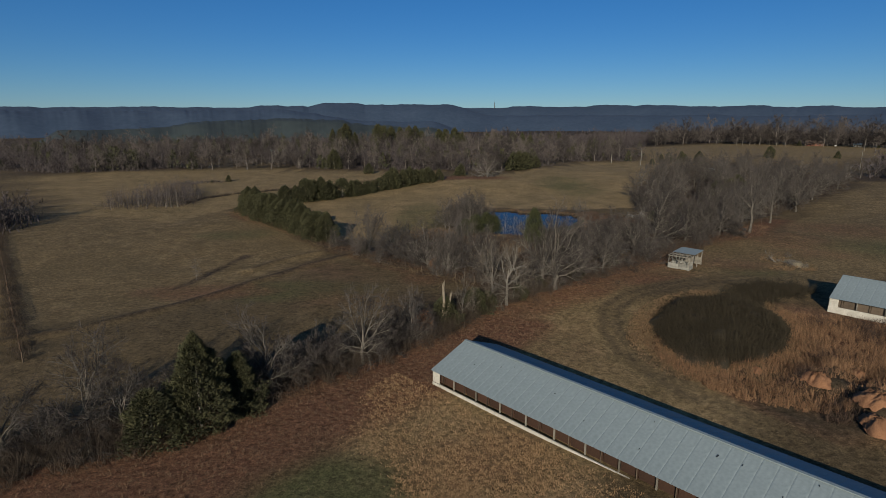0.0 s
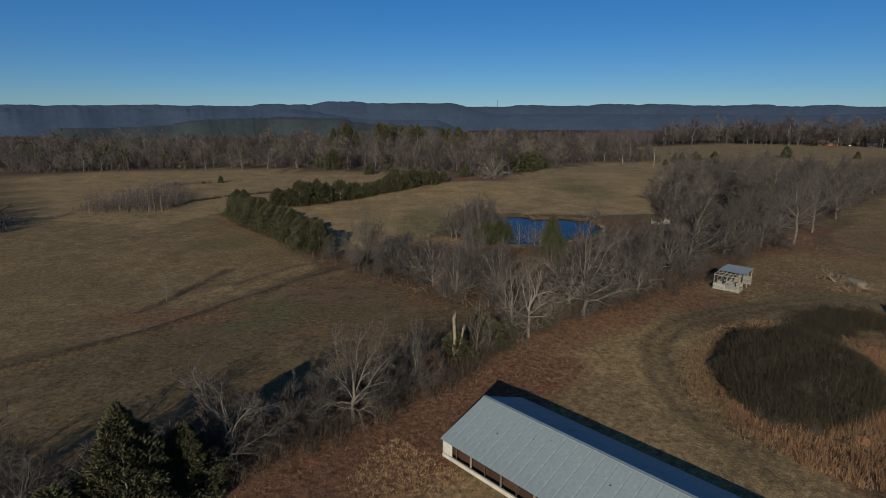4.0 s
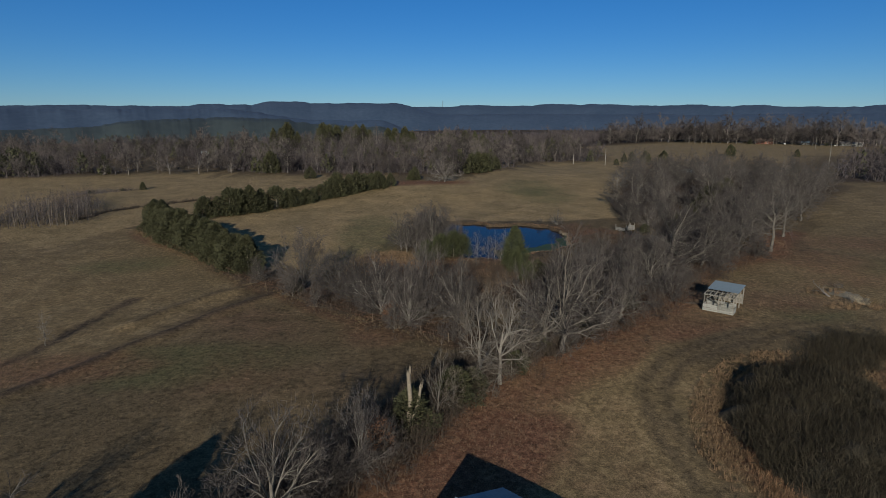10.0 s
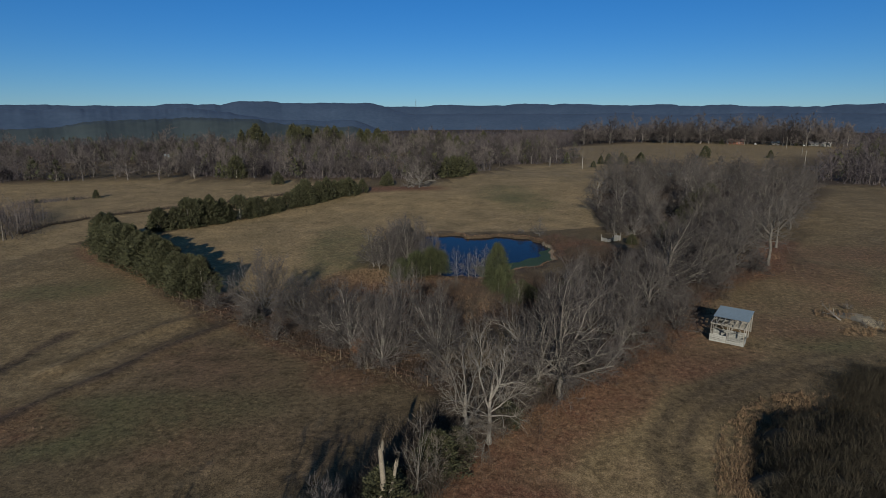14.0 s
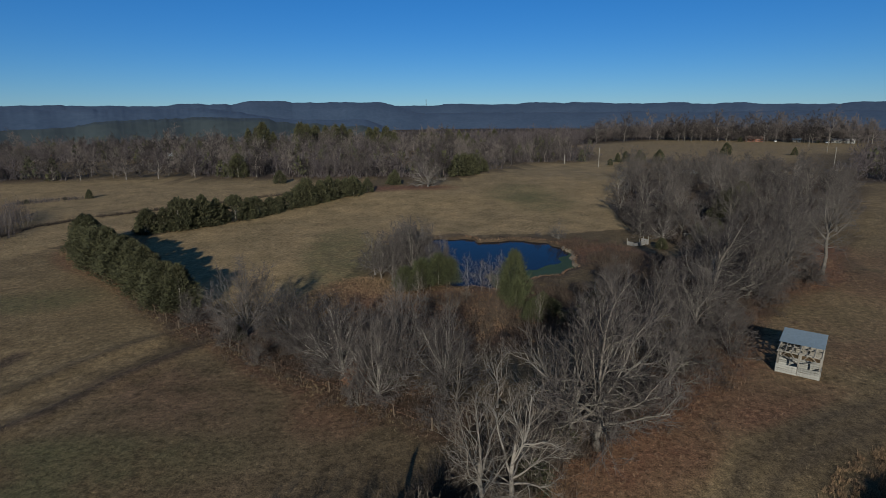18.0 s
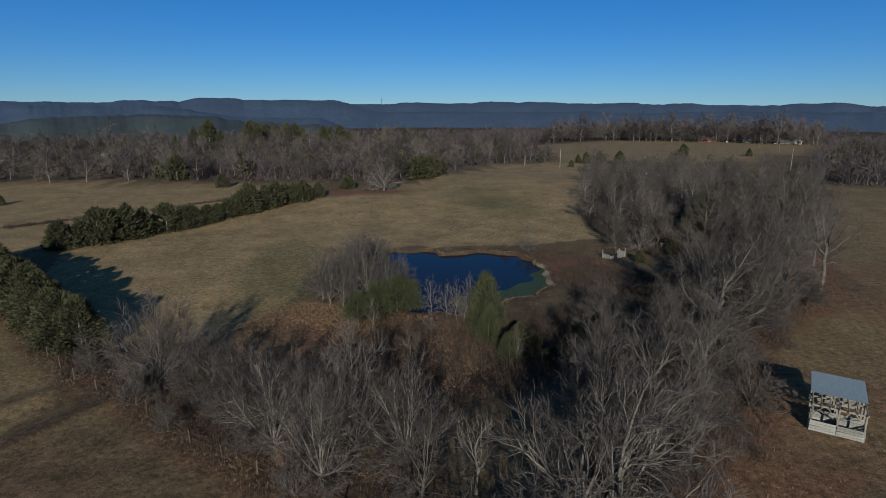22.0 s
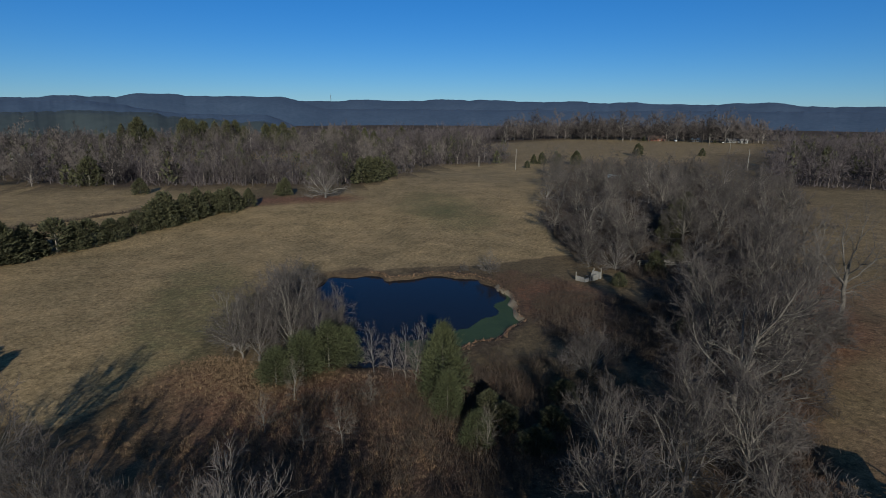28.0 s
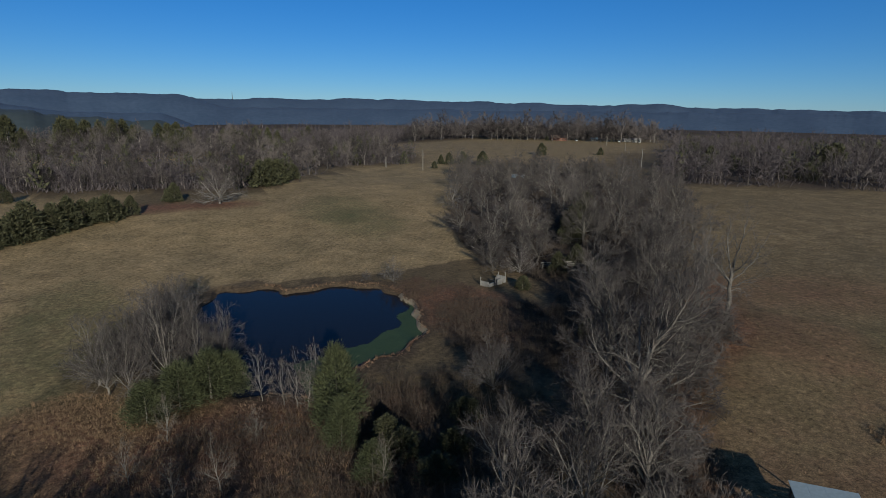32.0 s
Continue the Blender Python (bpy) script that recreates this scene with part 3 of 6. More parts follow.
def hill_range(name, dist, bumps, base, mat, label, a0=-50, a1=75, seed=1):
    """A wooded ridge along a wide arc; bumps are (centre, half width, height, edge) in degrees and metres."""
    az = np.arange(a0, a1, 0.12)
    h = np.full_like(az, base)
    for c, w, top, edge in bumps:
        q = np.abs(az - c)
        h = np.maximum(h, base + (top - base) * smooth(w + edge, w, q))
    rng = np.random.default_rng(seed)
    for scale, amount in ((2.4, 2.6), (0.9, 1.6), (0.35, 0.9)):
        knots = np.arange(a0 - 3, a1 + 3, scale)
        h = h + np.interp(az, knots, rng.normal(0, amount, len(knots)))
    h = h + rng.normal(0, 0.45, len(az))
    ends = smooth(a0, a0 + 5, az) * smooth(a1, a1 - 5, az)
    rows = []
    prof = [(-0.16, -0.15), (-0.10, 0.25), (-0.06, 0.55), (-0.03, 0.82), (0.0, 1.0), (0.05, 0.9), (0.12, 0.4)]
    for dr, f in prof:
        r = dist * (1 + dr) + (22 * np.sin(az * 0.55 + dr * 20) + 12 * np.sin(az * 1.4 + dr * 9)) * (1 if dr else 0)
        rows.append(np.stack([r * np.sin(np.radians(az)), r * np.cos(np.radians(az)), (h * f - (4 if -0.1 < dr < 0.1 else 95 if dr < -0.15 else 40)) * ends - 90 * (1 - ends)], axis=1))
    v = np.concatenate(rows)
    n = len(az)
    i = (np.arange(len(prof) - 1)[:, None] * n + np.arange(n - 1)[None, :]).ravel()
    return tagged(new(name, mesh_of(name, v, np.stack([i, i + 1, i + n + 1, i + n], axis=1), mat, True)), label, "hills", kind="structure")


hill_range("backdrop_far_ridge", 4250, [(0, 24, 94, 50), (11, 3, 101, 5), (16.5, 1.4, 107, 4.5), (21, 1.3, 108, 4.5), (26.5, 2.5, 101, 4), (33.5, 0.8, 100, 3), (44, 1.5, 92, 4)], 52, M_HILL, "distant wooded ridge with haze blue painted in", -60, 85, seed=1)
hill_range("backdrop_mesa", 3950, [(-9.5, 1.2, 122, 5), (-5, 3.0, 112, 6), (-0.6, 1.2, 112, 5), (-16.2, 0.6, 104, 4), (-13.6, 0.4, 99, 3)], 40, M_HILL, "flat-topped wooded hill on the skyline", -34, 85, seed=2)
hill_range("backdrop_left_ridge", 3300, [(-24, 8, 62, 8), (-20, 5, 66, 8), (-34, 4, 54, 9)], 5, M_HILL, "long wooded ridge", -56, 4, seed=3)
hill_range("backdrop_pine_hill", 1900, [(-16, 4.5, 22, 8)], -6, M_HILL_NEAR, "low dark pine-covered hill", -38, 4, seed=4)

# ---- trees ----


def spikes(p, d, length, width, rng):
    """Single thin triangles, the finest twigs, and where they end."""
    n = len(p)
    d = d / (np.linalg.norm(d, axis=1, keepdims=True) + 1e-9)
    u, w = frames_of(d)
    a = rng.uniform(0, 2 * np.pi, n)[:, None]
    side = (np.cos(a) * u + np.sin(a) * w) * np.broadcast_to(width, n)[:, None] / 2
    tip = p + d * np.broadcast_to(length, n)[:, None]
    v = np.stack([p - side, p + side, tip], axis=1).reshape(-1, 3)
    return v, np.arange(3 * n).reshape(-1, 3), tip


def shoots_from(p0, d0, length, r0, n, crook, up, taper, rng):
    """Crooked limbs from places p0 along ways d0: their knots (k, n + 1, 3), radii (k, n + 1) and last ways."""
    k = len(p0)
    d = d0 / (np.linalg.norm(d0, axis=1, keepdims=True) + 1e-9)
    pts, rad = [p0], [r0]
    step = (length / n)[:, None]
    for i in range(n):
        d = d + rng.normal(0, crook, (k, 3)) + [[0, 0, up / n]]
        d = d / (np.linalg.norm(d, axis=1, keepdims=True) + 1e-9)
        pts.append(pts[-1] + d * step)
        rad.append(r0 * (1 - (1 - taper) * (i + 1) / n))
    return np.stack(pts, axis=1), np.stack(rad, axis=1), d


def rows_of(pts, rad):
    """Tube rows for every stretch between two knots."""
    return np.concatenate([pts[:, :-1], pts[:, 1:], rad[:, :-1, None], rad[:, 1:, None]], axis=2).reshape(-1, 8)


def side_limbs(pts, rad, per, lo, rng):
    """Places, ways along the parent and radii for side limbs, and how far along the parent each stands."""
    k, n = pts.shape[0], pts.shape[1] - 1
    who = np.repeat(np.arange(k), per)
    t = lo + (1 - lo) * (np.tile(np.arange(per), k) + rng.uniform(0.1, 0.95, k * per)) / per
    i = np.minimum((t * n).astype(int), n - 1)
    f = (t * n - i)[:, None]
    p = pts[who, i] * (1 - f) + pts[who, i + 1] * f
    way = pts[who, i + 1] - pts[who, i]
    way /= np.linalg.norm(way, axis=1, keepdims=True) + 1e-9
    return p, way, rad[who, i], t


def bare_tree(seed, height, width=0.8, trunk=0.25, limbs=8, subs=6, shoots=4, twigs=3, fork=1, girth=0.016, crook=0.13, rise=(10, 85), twig_len=0.9, fine=0.026, sides=(7, 5, 4, 3), lean=0.03):
    """A leafless tree's two meshes, the wood and the fine crown, as arrays."""
    rng = np.random.default_rng(seed)
    th, r0 = height * trunk, height * girth
    reach = height * width / 2
    top = height * (1 - trunk)
    rows = []
    # the trunk runs on as a leader to the crown's middle
    knots, q = [np.array([0, 0, -0.3])], np.zeros(3)
    for i in range(4):
        q = np.array([rng.normal(0, lean * height * 0.3), rng.normal(0, lean * height * 0.3), th * (i + 1) / 4 + 0.02])
        knots.append(q)
    knots.append(q + np.array([rng.normal(0, 0.03 * height), rng.normal(0, 0.03 * height), 0.22 * top]))
    stem = np.array(knots)[None]
    srad = (r0 * np.array([1.6, 1.15, 1.02, 0.96, 0.9, 0.55]))[None]
    rows.append((rows_of(stem, srad), sides[0]))
    # main limbs fan out to the crown's edge
    az = np.arange(limbs) * 2.4 + rng.uniform(-0.5, 0.5, limbs) + seed
    el = np.radians(np.interp((np.arange(limbs) + 0.5) / limbs, [0, 1], rise) + rng.normal(0, 5, limbs))
    d = np.stack([np.cos(az) * np.cos(el), np.sin(az) * np.cos(el), np.sin(el)], axis=1)
    far = 1 / np.sqrt((np.cos(el) / reach) ** 2 + (np.sin(el) / (0.86 * top)) ** 2)
    t = np.clip(0.55 + 0.6 * np.arange(limbs) / limbs + rng.uniform(-0.1, 0.1, limbs), 0.45, 1.2)
    z = th * np.minimum(t, 1) + 0.2 * top * np.maximum(t - 1, 0) / 0.2
    p = np.stack([np.interp(z, stem[0, :, 2], stem[0, :, 0]), np.interp(z, stem[0, :, 2], stem[0, :, 1]), z], axis=1)
    ln = far * rng.uniform(0.62, 0.85, limbs)
    lp, lr, _ = shoots_from(p, d + [[0, 0, -0.1]], ln, r0 * rng.uniform(0.36, 0.56, limbs) * (ln / ln.max()) ** 0.5, 7, crook, 0.28, 0.32, rng)
    rows.append((rows_of(lp, lr), sides[1]))
    last = (lp, lr, ln)
    for per, lo, share, n, k, wide in ((subs, 0.22, 0.52, 4, 2, 0.95), (shoots, 0.15, 0.5, 2, 3, 1.0)):
        p, way, r, t = side_limbs(last[0], last[1], per, lo, rng)
        out = p - np.array([[0, 0, th + 0.25 * top]])
        out /= np.linalg.norm(out, axis=1, keepdims=True) + 1e-9
        d = way + 0.35 * out + rng.normal(0, wide * 0.62, way.shape)
        ln = np.repeat(last[2], per) * share * rng.uniform(0.65, 1.15, len(p)) * (1.15 - 0.5 * t)
        sp, sr, _ = shoots_from(p, d, ln, np.maximum(r * rng.uniform(0.4, 0.62, len(p)), 0.008), n, crook * 1.2, 0.22, 0.42, rng)
        rows.append((rows_of(sp, sr), sides[k]))
        last = (sp, sr, ln)
    v, f, o = [], [], 0
    for seg, n in rows:
        if n:
            a, c = tubes(seg, n)
            v, f, o = v + [a], f + [c + o], o + len(a)
    faces = [np.concatenate(f)]
    if not sides[3]:
        a, c, _ = spikes(last[0][:, 0], last[0][:, -1] - last[0][:, 0], last[2], 2.2 * last[1][:, 0], rng)
        v, faces = v + [a], faces + [c + o]
    wood = (np.concatenate(v), faces)
    p, way, r, t = side_limbs(last[0], last[1], twigs, 0.15, rng)
    d = way + rng.normal(0, 0.42, way.shape) + [[0, 0, 0.12]]
    ln = rng.uniform(0.45, 1.1, len(p)) * twig_len
    va, fa, tip = spikes(p, d, ln, fine, rng)
    parts, off = [(va, fa)], len(va)
    if fork:
        base = p + (tip - p) * rng.uniform(0.3, 0.8, (len(p), 1))
        base, dd = np.repeat(base, fork, axis=0), np.repeat(d, fork, axis=0) + rng.normal(0, 0.6, (len(p) * fork, 3))
        vb, fb, _ = spikes(base, dd, rng.uniform(0.4, 0.9, len(base)) * twig_len * 0.8, fine * 0.85, rng)
        parts.append((vb, fb + off))
    return wood, (np.concatenate([a for a, _ in parts]), [np.concatenate([c for _, c in parts])])


KINDS = {}


def tree_kind(name, label, category, bark, twig, variants, group, **kw):
    """Builds the meshes for trees of one kind, for planting many times."""
    made = []
    for i in range(variants):
        wood, fine = bare_tree(100 + 37 * len(KINDS) + i, **kw)
        made.append((mesh_of("trunk", *wood, bark, True), mesh_of("crown", *fine, twig)))
    KINDS[name] = (made, label, group, category)


tree_kind("oak", "leafless spreading oak with crooked grey limbs", "tree", M_OAK, M_TWIG, 5, "fence row trees", height=10.0, width=1.08, trunk=0.24, limbs=13, subs=8, shoots=5, twigs=4, girth=0.019, crook=0.17, rise=(2, 84), fine=0.04, sides=(7, 5, 4, 3))
tree_kind("tall_tree", "tall leafless hardwood with a grey-brown crown", "tree", M_DARKBARK, M_TWIG, 4, "woodland trees", height=11.0, width=0.85, trunk=0.26, limbs=12, subs=7, shoots=5, twigs=4, girth=0.0125, crook=0.13, rise=(14, 85), fine=0.032, sides=(6, 4, 3, 0))
tree_kind("sycamore", "leafless pale-barked tree beside the fence row", "tree", M_PALE, M_TWIG_PALE, 3, "pale trees", height=10.0, width=0.85, trunk=0.3, limbs=11, subs=7, shoots=5, twigs=3, girth=0.0155, crook=0.2, rise=(0, 84), twig_len=0.75)
tree_kind("pond_tree", "slender leafless grey tree with upright limbs", "tree", M_PALE, M_TWIG, 3, "pond trees", height=8.0, width=0.85, trunk=0.16, limbs=14, subs=7, shoots=5, twigs=4, girth=0.014, crook=0.08, rise=(26, 86), twig_len=0.8, fine=0.03, sides=(6, 4, 3, 3))
tree_kind("bushy_tree", "dense leafless many-stemmed tree with fine brown twigs", "tree", M_BARK, M_TWIG, 4, "bushy trees", height=9.0, width=1.2, trunk=0.07, limbs=22, subs=7, shoots=5, twigs=5, girth=0.0145, crook=0.09, rise=(16, 86), twig_len=0.9, fine=0.036, sides=(6, 4, 3, 0))
tree_kind("scrub_tree", "low dense leafless scrub tree with brown twigs", "tree", M_DARKBARK, M_TWIG, 3, "scrub trees", height=4.6, width=1.2, trunk=0.06, limbs=16, subs=6, shoots=4, twigs=4, girth=0.009, crook=0.13, rise=(15, 84), twig_len=0.65, fine=0.036, sides=(5, 4, 3, 0))
tree_kind("sapling", "slim leafless sapling with a thin grey stem", "tree", M_PALE, M_TWIG_PALE, 2, "saplings", height=5.0, width=0.42, trunk=0.25, limbs=12, subs=4, shoots=2, twigs=3, girth=0.0075, crook=0.07, rise=(35, 84), twig_len=0.45, sides=(5, 4, 3, 0))
tree_kind("walnut", "tall leafless walnut with a long bare trunk", "tree", M_OAK, M_TWIG, 2, "walnuts", height=13.0, width=0.8, trunk=0.4, limbs=12, subs=7, shoots=4, twigs=3, girth=0.0155, crook=0.17, rise=(-8, 84))
tree_kind("wide_oak", "wide leafless oak with low crooked limbs", "tree", M_BARK, M_TWIG, 1, "lone oaks", height=9.5, width=1.7, trunk=0.18, limbs=16, subs=8, shoots=5, twigs=4, girth=0.026, crook=0.14, rise=(0, 80), fine=0.05)
tree_kind("far_tree", "tall leafless tree at the edge of the far woods", "tree", M_FARTRUNK, M_TWIG_FAR, 6, "far trees", height=13.0, width=0.75, trunk=0.26, limbs=9, subs=5, shoots=3, twigs=5, fork=1, girth=0.0125, crook=0.11, rise=(15, 86), twig_len=1.3, fine=0.13, sides=(5, 3, 3, 0))
tree_kind("shrub", "low leafless brown shrub with many stems", "shrub", M_DARKBARK, M_TWIG, 2, "shrubs", height=3.0, width=1.15, trunk=0.03, limbs=14, subs=5, shoots=3, twigs=3, girth=0.0085, crook=0.1, rise=(20, 82), twig_len=0.4, sides=(5, 4, 3, 0))


def plant(kind, x, y, s=1.0, rz=None, v=None, label=""):
    made, text, group, category = KINDS[kind]
    i = int(RNG.integers(len(made))) if v is None else v % len(made)
    ob = thing(kind, at(x, y, RNG.uniform(0, 360) if rz is None else rz, s * RNG.uniform(0.92, 1.08)), label or text, category, group)
    part("trunk", made[i][0], ob)
    part("crown", made[i][1], ob)
    return ob


def conifer(seed, height, radius, n, pointed=1.0, size=0.4, airy=0.25, foot=0.03, slim=0.5):
    """A cedar's trunk and its crown of many small sprays, as arrays."""
    rng = np.random.default_rng(seed)
    h = rng.uniform(foot, 1, n) ** 1.1
    a = rng.uniform(0, 2 * np.pi, n)
    lump = 1 + 0.30 * np.sin(a * 3 + seed) * np.sin(h * 8 + seed) + 0.24 * np.sin(a * 5 + h * 15) * np.cos(h * 23 + a)
    rad = radius * (1 - h ** (1.6 * pointed)) ** 0.7 * lump * rng.uniform(0.3, 1.0, n) ** 0.4 + 0.05
    p = np.stack([rad * np.cos(a), rad * np.sin(a), h * height * (1 + 0.05 * np.sin(a * 2 + seed))], axis=1)
    out = np.stack([np.cos(a), np.sin(a), 0.5 + 0.9 * h], axis=1)
    k = 4
    p3 = np.repeat(p, k, axis=0) + rng.normal(0, size * airy, (n * k, 3))
    d3 = np.repeat(out, k, axis=0) + rng.normal(0, 0.6, (n * k, 3))
    v, t, _ = spikes(p3, d3, rng.uniform(0.6, 1.4, n * k) * size, size * slim, rng)
    tv, tf = tubes([(0, 0, -0.2, 0, 0, height * 0.5, 0.016 * height, 0.010 * height), (0, 0, height * 0.5, 0.05, 0, height * 0.93, 0.010 * height, 0.01)], 6)
    return (tv, [tf]), (v, [t])


CEDARS = [tuple(mesh_of(nm, *arr, mt) for nm, arr, mt in zip(("trunk", "crown"), conifer(s, 5.0, r, 1900, pt, 0.24), (M_BARK, M_CEDAR))) for s, r, pt in ((1, 1.75, 1.5), (2, 1.6, 1.1), (3, 1.9, 1.9), (4, 1.7, 1.3))]
CEDARS_FAR = [tuple(mesh_of(nm, *arr, mt) for nm, arr, mt in zip(("trunk", "crown"), conifer(s, 5.0, r, 620, pt, 0.40), (M_BARK, M_CEDAR))) for s, r, pt in ((7, 1.8, 1.0), (8, 1.6, 0.8), (9, 1.9, 1.3))]
PINES = [tuple(mesh_of(nm, *arr, mt) for nm, arr, mt in zip(("trunk", "crown"), conifer(s, 5.0, r, 1500, 1.15, 0.30, 0.75, 0.14, 0.24), (M_BARK, M_PINE))) for s, r in ((5, 1.45), (6, 1.3), (14, 1.4))]


def evergreen(name, kind, x, y, s, label, group, wide=1.0):
    ob = thing(name, at(x, y, RNG.uniform(0, 360), s), label, "tree", group)
    tr, cr = kind[int(RNG.integers(len(kind)))]
    ob.scale = (s * wide, s * wide, s)
    part("trunk", tr, ob)
    part("crown", cr, ob)
    return ob


def along(pts, n):
    """n places spread evenly along a line of knots."""
    p = np.array(pts, float)
    ln = np.concatenate([[0], np.cumsum(np.hypot(*np.diff(p, axis=0).T))])
    t = np.linspace(0, ln[-1], n)
    return np.stack([np.interp(t, ln, p[:, 0]), np.interp(t, ln, p[:, 1])], axis=1)


# cedar hedge of the north-west fence, and the row behind it
for x, y in along([(-55, 112.5), (-46.5, 99), (-37.5, 87.5), (-31, 80), (-25, 72.5)], 21):
    evergreen("cedar", CEDARS, x + RNG.normal(0, 0.5), y + RNG.normal(0, 0.5), RNG.uniform(1.05, 1.5), "dark green cedar in a dense hedge row", "cedar hedge", 1.25)
for x, y in along([(-48, 124), (-42, 128), (-34.7, 137), (-27, 142), (-22, 148.5), (-16, 155.5), (-10, 161.5), (0, 170)], 31):
    evergreen("cedar", CEDARS_FAR, x + RNG.normal(0, 0.7), y + RNG.normal(0, 0.7), RNG.uniform(0.75, 1.45), "dark green cedar in the pasture's far hedge row", "far cedar hedge", RNG.uniform(1.1, 1.5))
_big = [tuple(mesh_of(nm, *arr, mt) for nm, arr, mt in zip(("trunk", "crown"), conifer(11, 5.0, 1.75, 6500, 1.0, 0.15), (M_BARK, M_CEDAR)))]
evergreen("cedar", _big, -20.3, -8.0, 1.68, "large dark green cedar beside the fence row", "cedars", 1.0)
evergreen("cedar", _big, -17.9, -5.0, 1.1, "dark cedar behind a larger one in the fence row", "cedars", 1.15)
evergreen("cedar", CEDARS, -23.2, -10.8, 0.95, "small dark green cedar beside a larger one", "cedars", 1.3)
evergreen("cedar", CEDARS, 1.5, 16.2, 0.78, "low bushy cedar round a broken trunk", "cedars", 1.5)
evergreen("cedar", CEDARS, 5.6, 20.5, 0.7, "low bushy cedar in the fence row", "cedars", 1.5)
evergreen("cedar", CEDARS, 7.5, 22.5, 0.5, "low bushy cedar in the fence row", "cedars", 1.6)

# trees of the south fence row by the long barn: kind, place, height, spread
HEIGHT = {"oak": 10.0, "tall_tree": 11.0, "sycamore": 10.0, "pond_tree": 8.0, "bushy_tree": 9.0, "scrub_tree": 4.6, "sapling": 5.0, "walnut": 13.0, "far_tree": 13.0, "shrub": 3.0}


def stand(kind, x, y, h, wide=1.0, label=""):
    """Plants a tree of a known height."""
    ob = plant(kind, x, y, 1.0, label=label)
    k = 1.12 * h / HEIGHT[kind]
    ob.scale = (k * wide, k * wide, k)
    return ob


for k, x, y, h, w in (("oak", -16.1, -1.3, 8.4, 1.05), ("oak", -7.8, 5.2, 9.8, 0.78), ("oak", -29.1, -9.8, 9.8, 1.0), ("oak", -26.2, -9.8, 7.4, 0.8), ("oak", -34, -13, 8.0, 0.9), ("bushy_tree", -2.7, 11.4, 6.4, 0.8), ("bushy_tree", -5.2, 8.9, 5.6, 0.8),
                      ("scrub_tree", -12.5, 3.1, 4.6, 1.0), ("scrub_tree", -10.5, 4.4, 4.2, 1.1), ("scrub_tree", -14.6, 1.4, 4.8, 1.0), ("scrub_tree", -18.2, -2.6, 4.6, 1.1), ("scrub_tree", -5.2, 8.2, 4.4, 1.1), ("scrub_tree", -3.4, 10.6, 4.0, 1.0),
                      ("scrub_tree", -0.8, 13.2, 3.6, 1.0), ("scrub_tree", -22.4, -5.6, 4.4, 1.1), ("scrub_tree", -24.2, -7.6, 4.6, 1.0), ("scrub_tree", -31, -12.4, 4.2, 1.1), ("scrub_tree", -37, -16, 4.6, 1.0), ("scrub_tree", -13.2, 4.4, 3.6, 1.2), ("scrub_tree", -8.6, 7.4, 4.2, 1.1), ("scrub_tree", -20, -2.2, 3.8, 1.2)):
    stand(k, x, y, h, w)
# pale trees at the corner and the tall oaks behind them
for k, x, y, h, w in (("sycamore", 8.2, 22.9, 10.3, 0.95), ("sycamore", 10.4, 23.8, 10.4, 0.9), ("sapling", 3.7, 17.5, 7.2, 1.0), ("sapling", 5.2, 18.8, 4.8, 1.0), ("sycamore", 12.4, 28.2, 7.6, 0.8), ("oak", 16.6, 30.4, 12.2, 0.8), ("oak", 18.6, 29.8, 13.4, 0.86),
                      ("sycamore", 15.5, 34.2, 7.2, 0.7), ("sycamore", 12.5, 37.4, 7.4, 0.7), ("oak", 20.2, 37.6, 9.0, 0.85), ("oak", 25.2, 44.6, 9.2, 0.9), ("oak", 27.4, 35.8, 7.0, 0.8), ("oak", 30, 38.4, 8.4, 0.85), ("oak", 23.4, 34.2, 9.2, 0.8),
                      ("oak", 33.8, 50.6, 8.6, 1.0), ("oak", 37.8, 54.4, 8.0, 1.0), ("oak", 42.9, 55.1, 12.4, 1.0), ("oak", 47.8, 63.6, 11.2, 1.05), ("oak", 30.6, 46, 8.4, 0.9), ("oak", 36, 46.6, 8.4, 0.9), ("oak", 28.6, 52, 7.4, 0.9), ("oak", 39.4, 49.6, 8.2, 0.9), ("oak", 50.4, 58.4, 9.6, 0.9), ("oak", 55.6, 61.4, 10.2, 0.85), ("oak", 60.6, 65, 9.6, 0.9),
                      ("oak", 63, 72.4, 10.4, 0.85), ("oak", 70.4, 76.6, 9.8, 0.9), ("oak", 75.4, 84, 10.4, 0.9)):
    stand(k, x, y, h, w)
# low bushy growth between the fence row's trees
for x, y in along(FENCE_SOUTH[7:14], 15):
    stand("scrub_tree", x + RNG.normal(0, 1.3), y + RNG.normal(0, 1.3), RNG.uniform(2.4, 4.2))
for x, y in along(FENCE_NORTH[:5], 6):
    stand("scrub_tree", x + RNG.normal(0, 1.2), y + RNG.normal(0, 1.2), RNG.uniform(2.4, 4.4))
for x, y, s in ((12.5, 26.5, 0.42), (16.2, 30.5, 0.4), (22.6, 34.3, 0.45), (30, 40.2, 0.42), (-14.5, 60.5, 0.35), (3, 44.5, 0.45)):
    evergreen("cedar", CEDARS, x, y, s, "low dark cedar under the fence row trees", "cedars", 1.5)
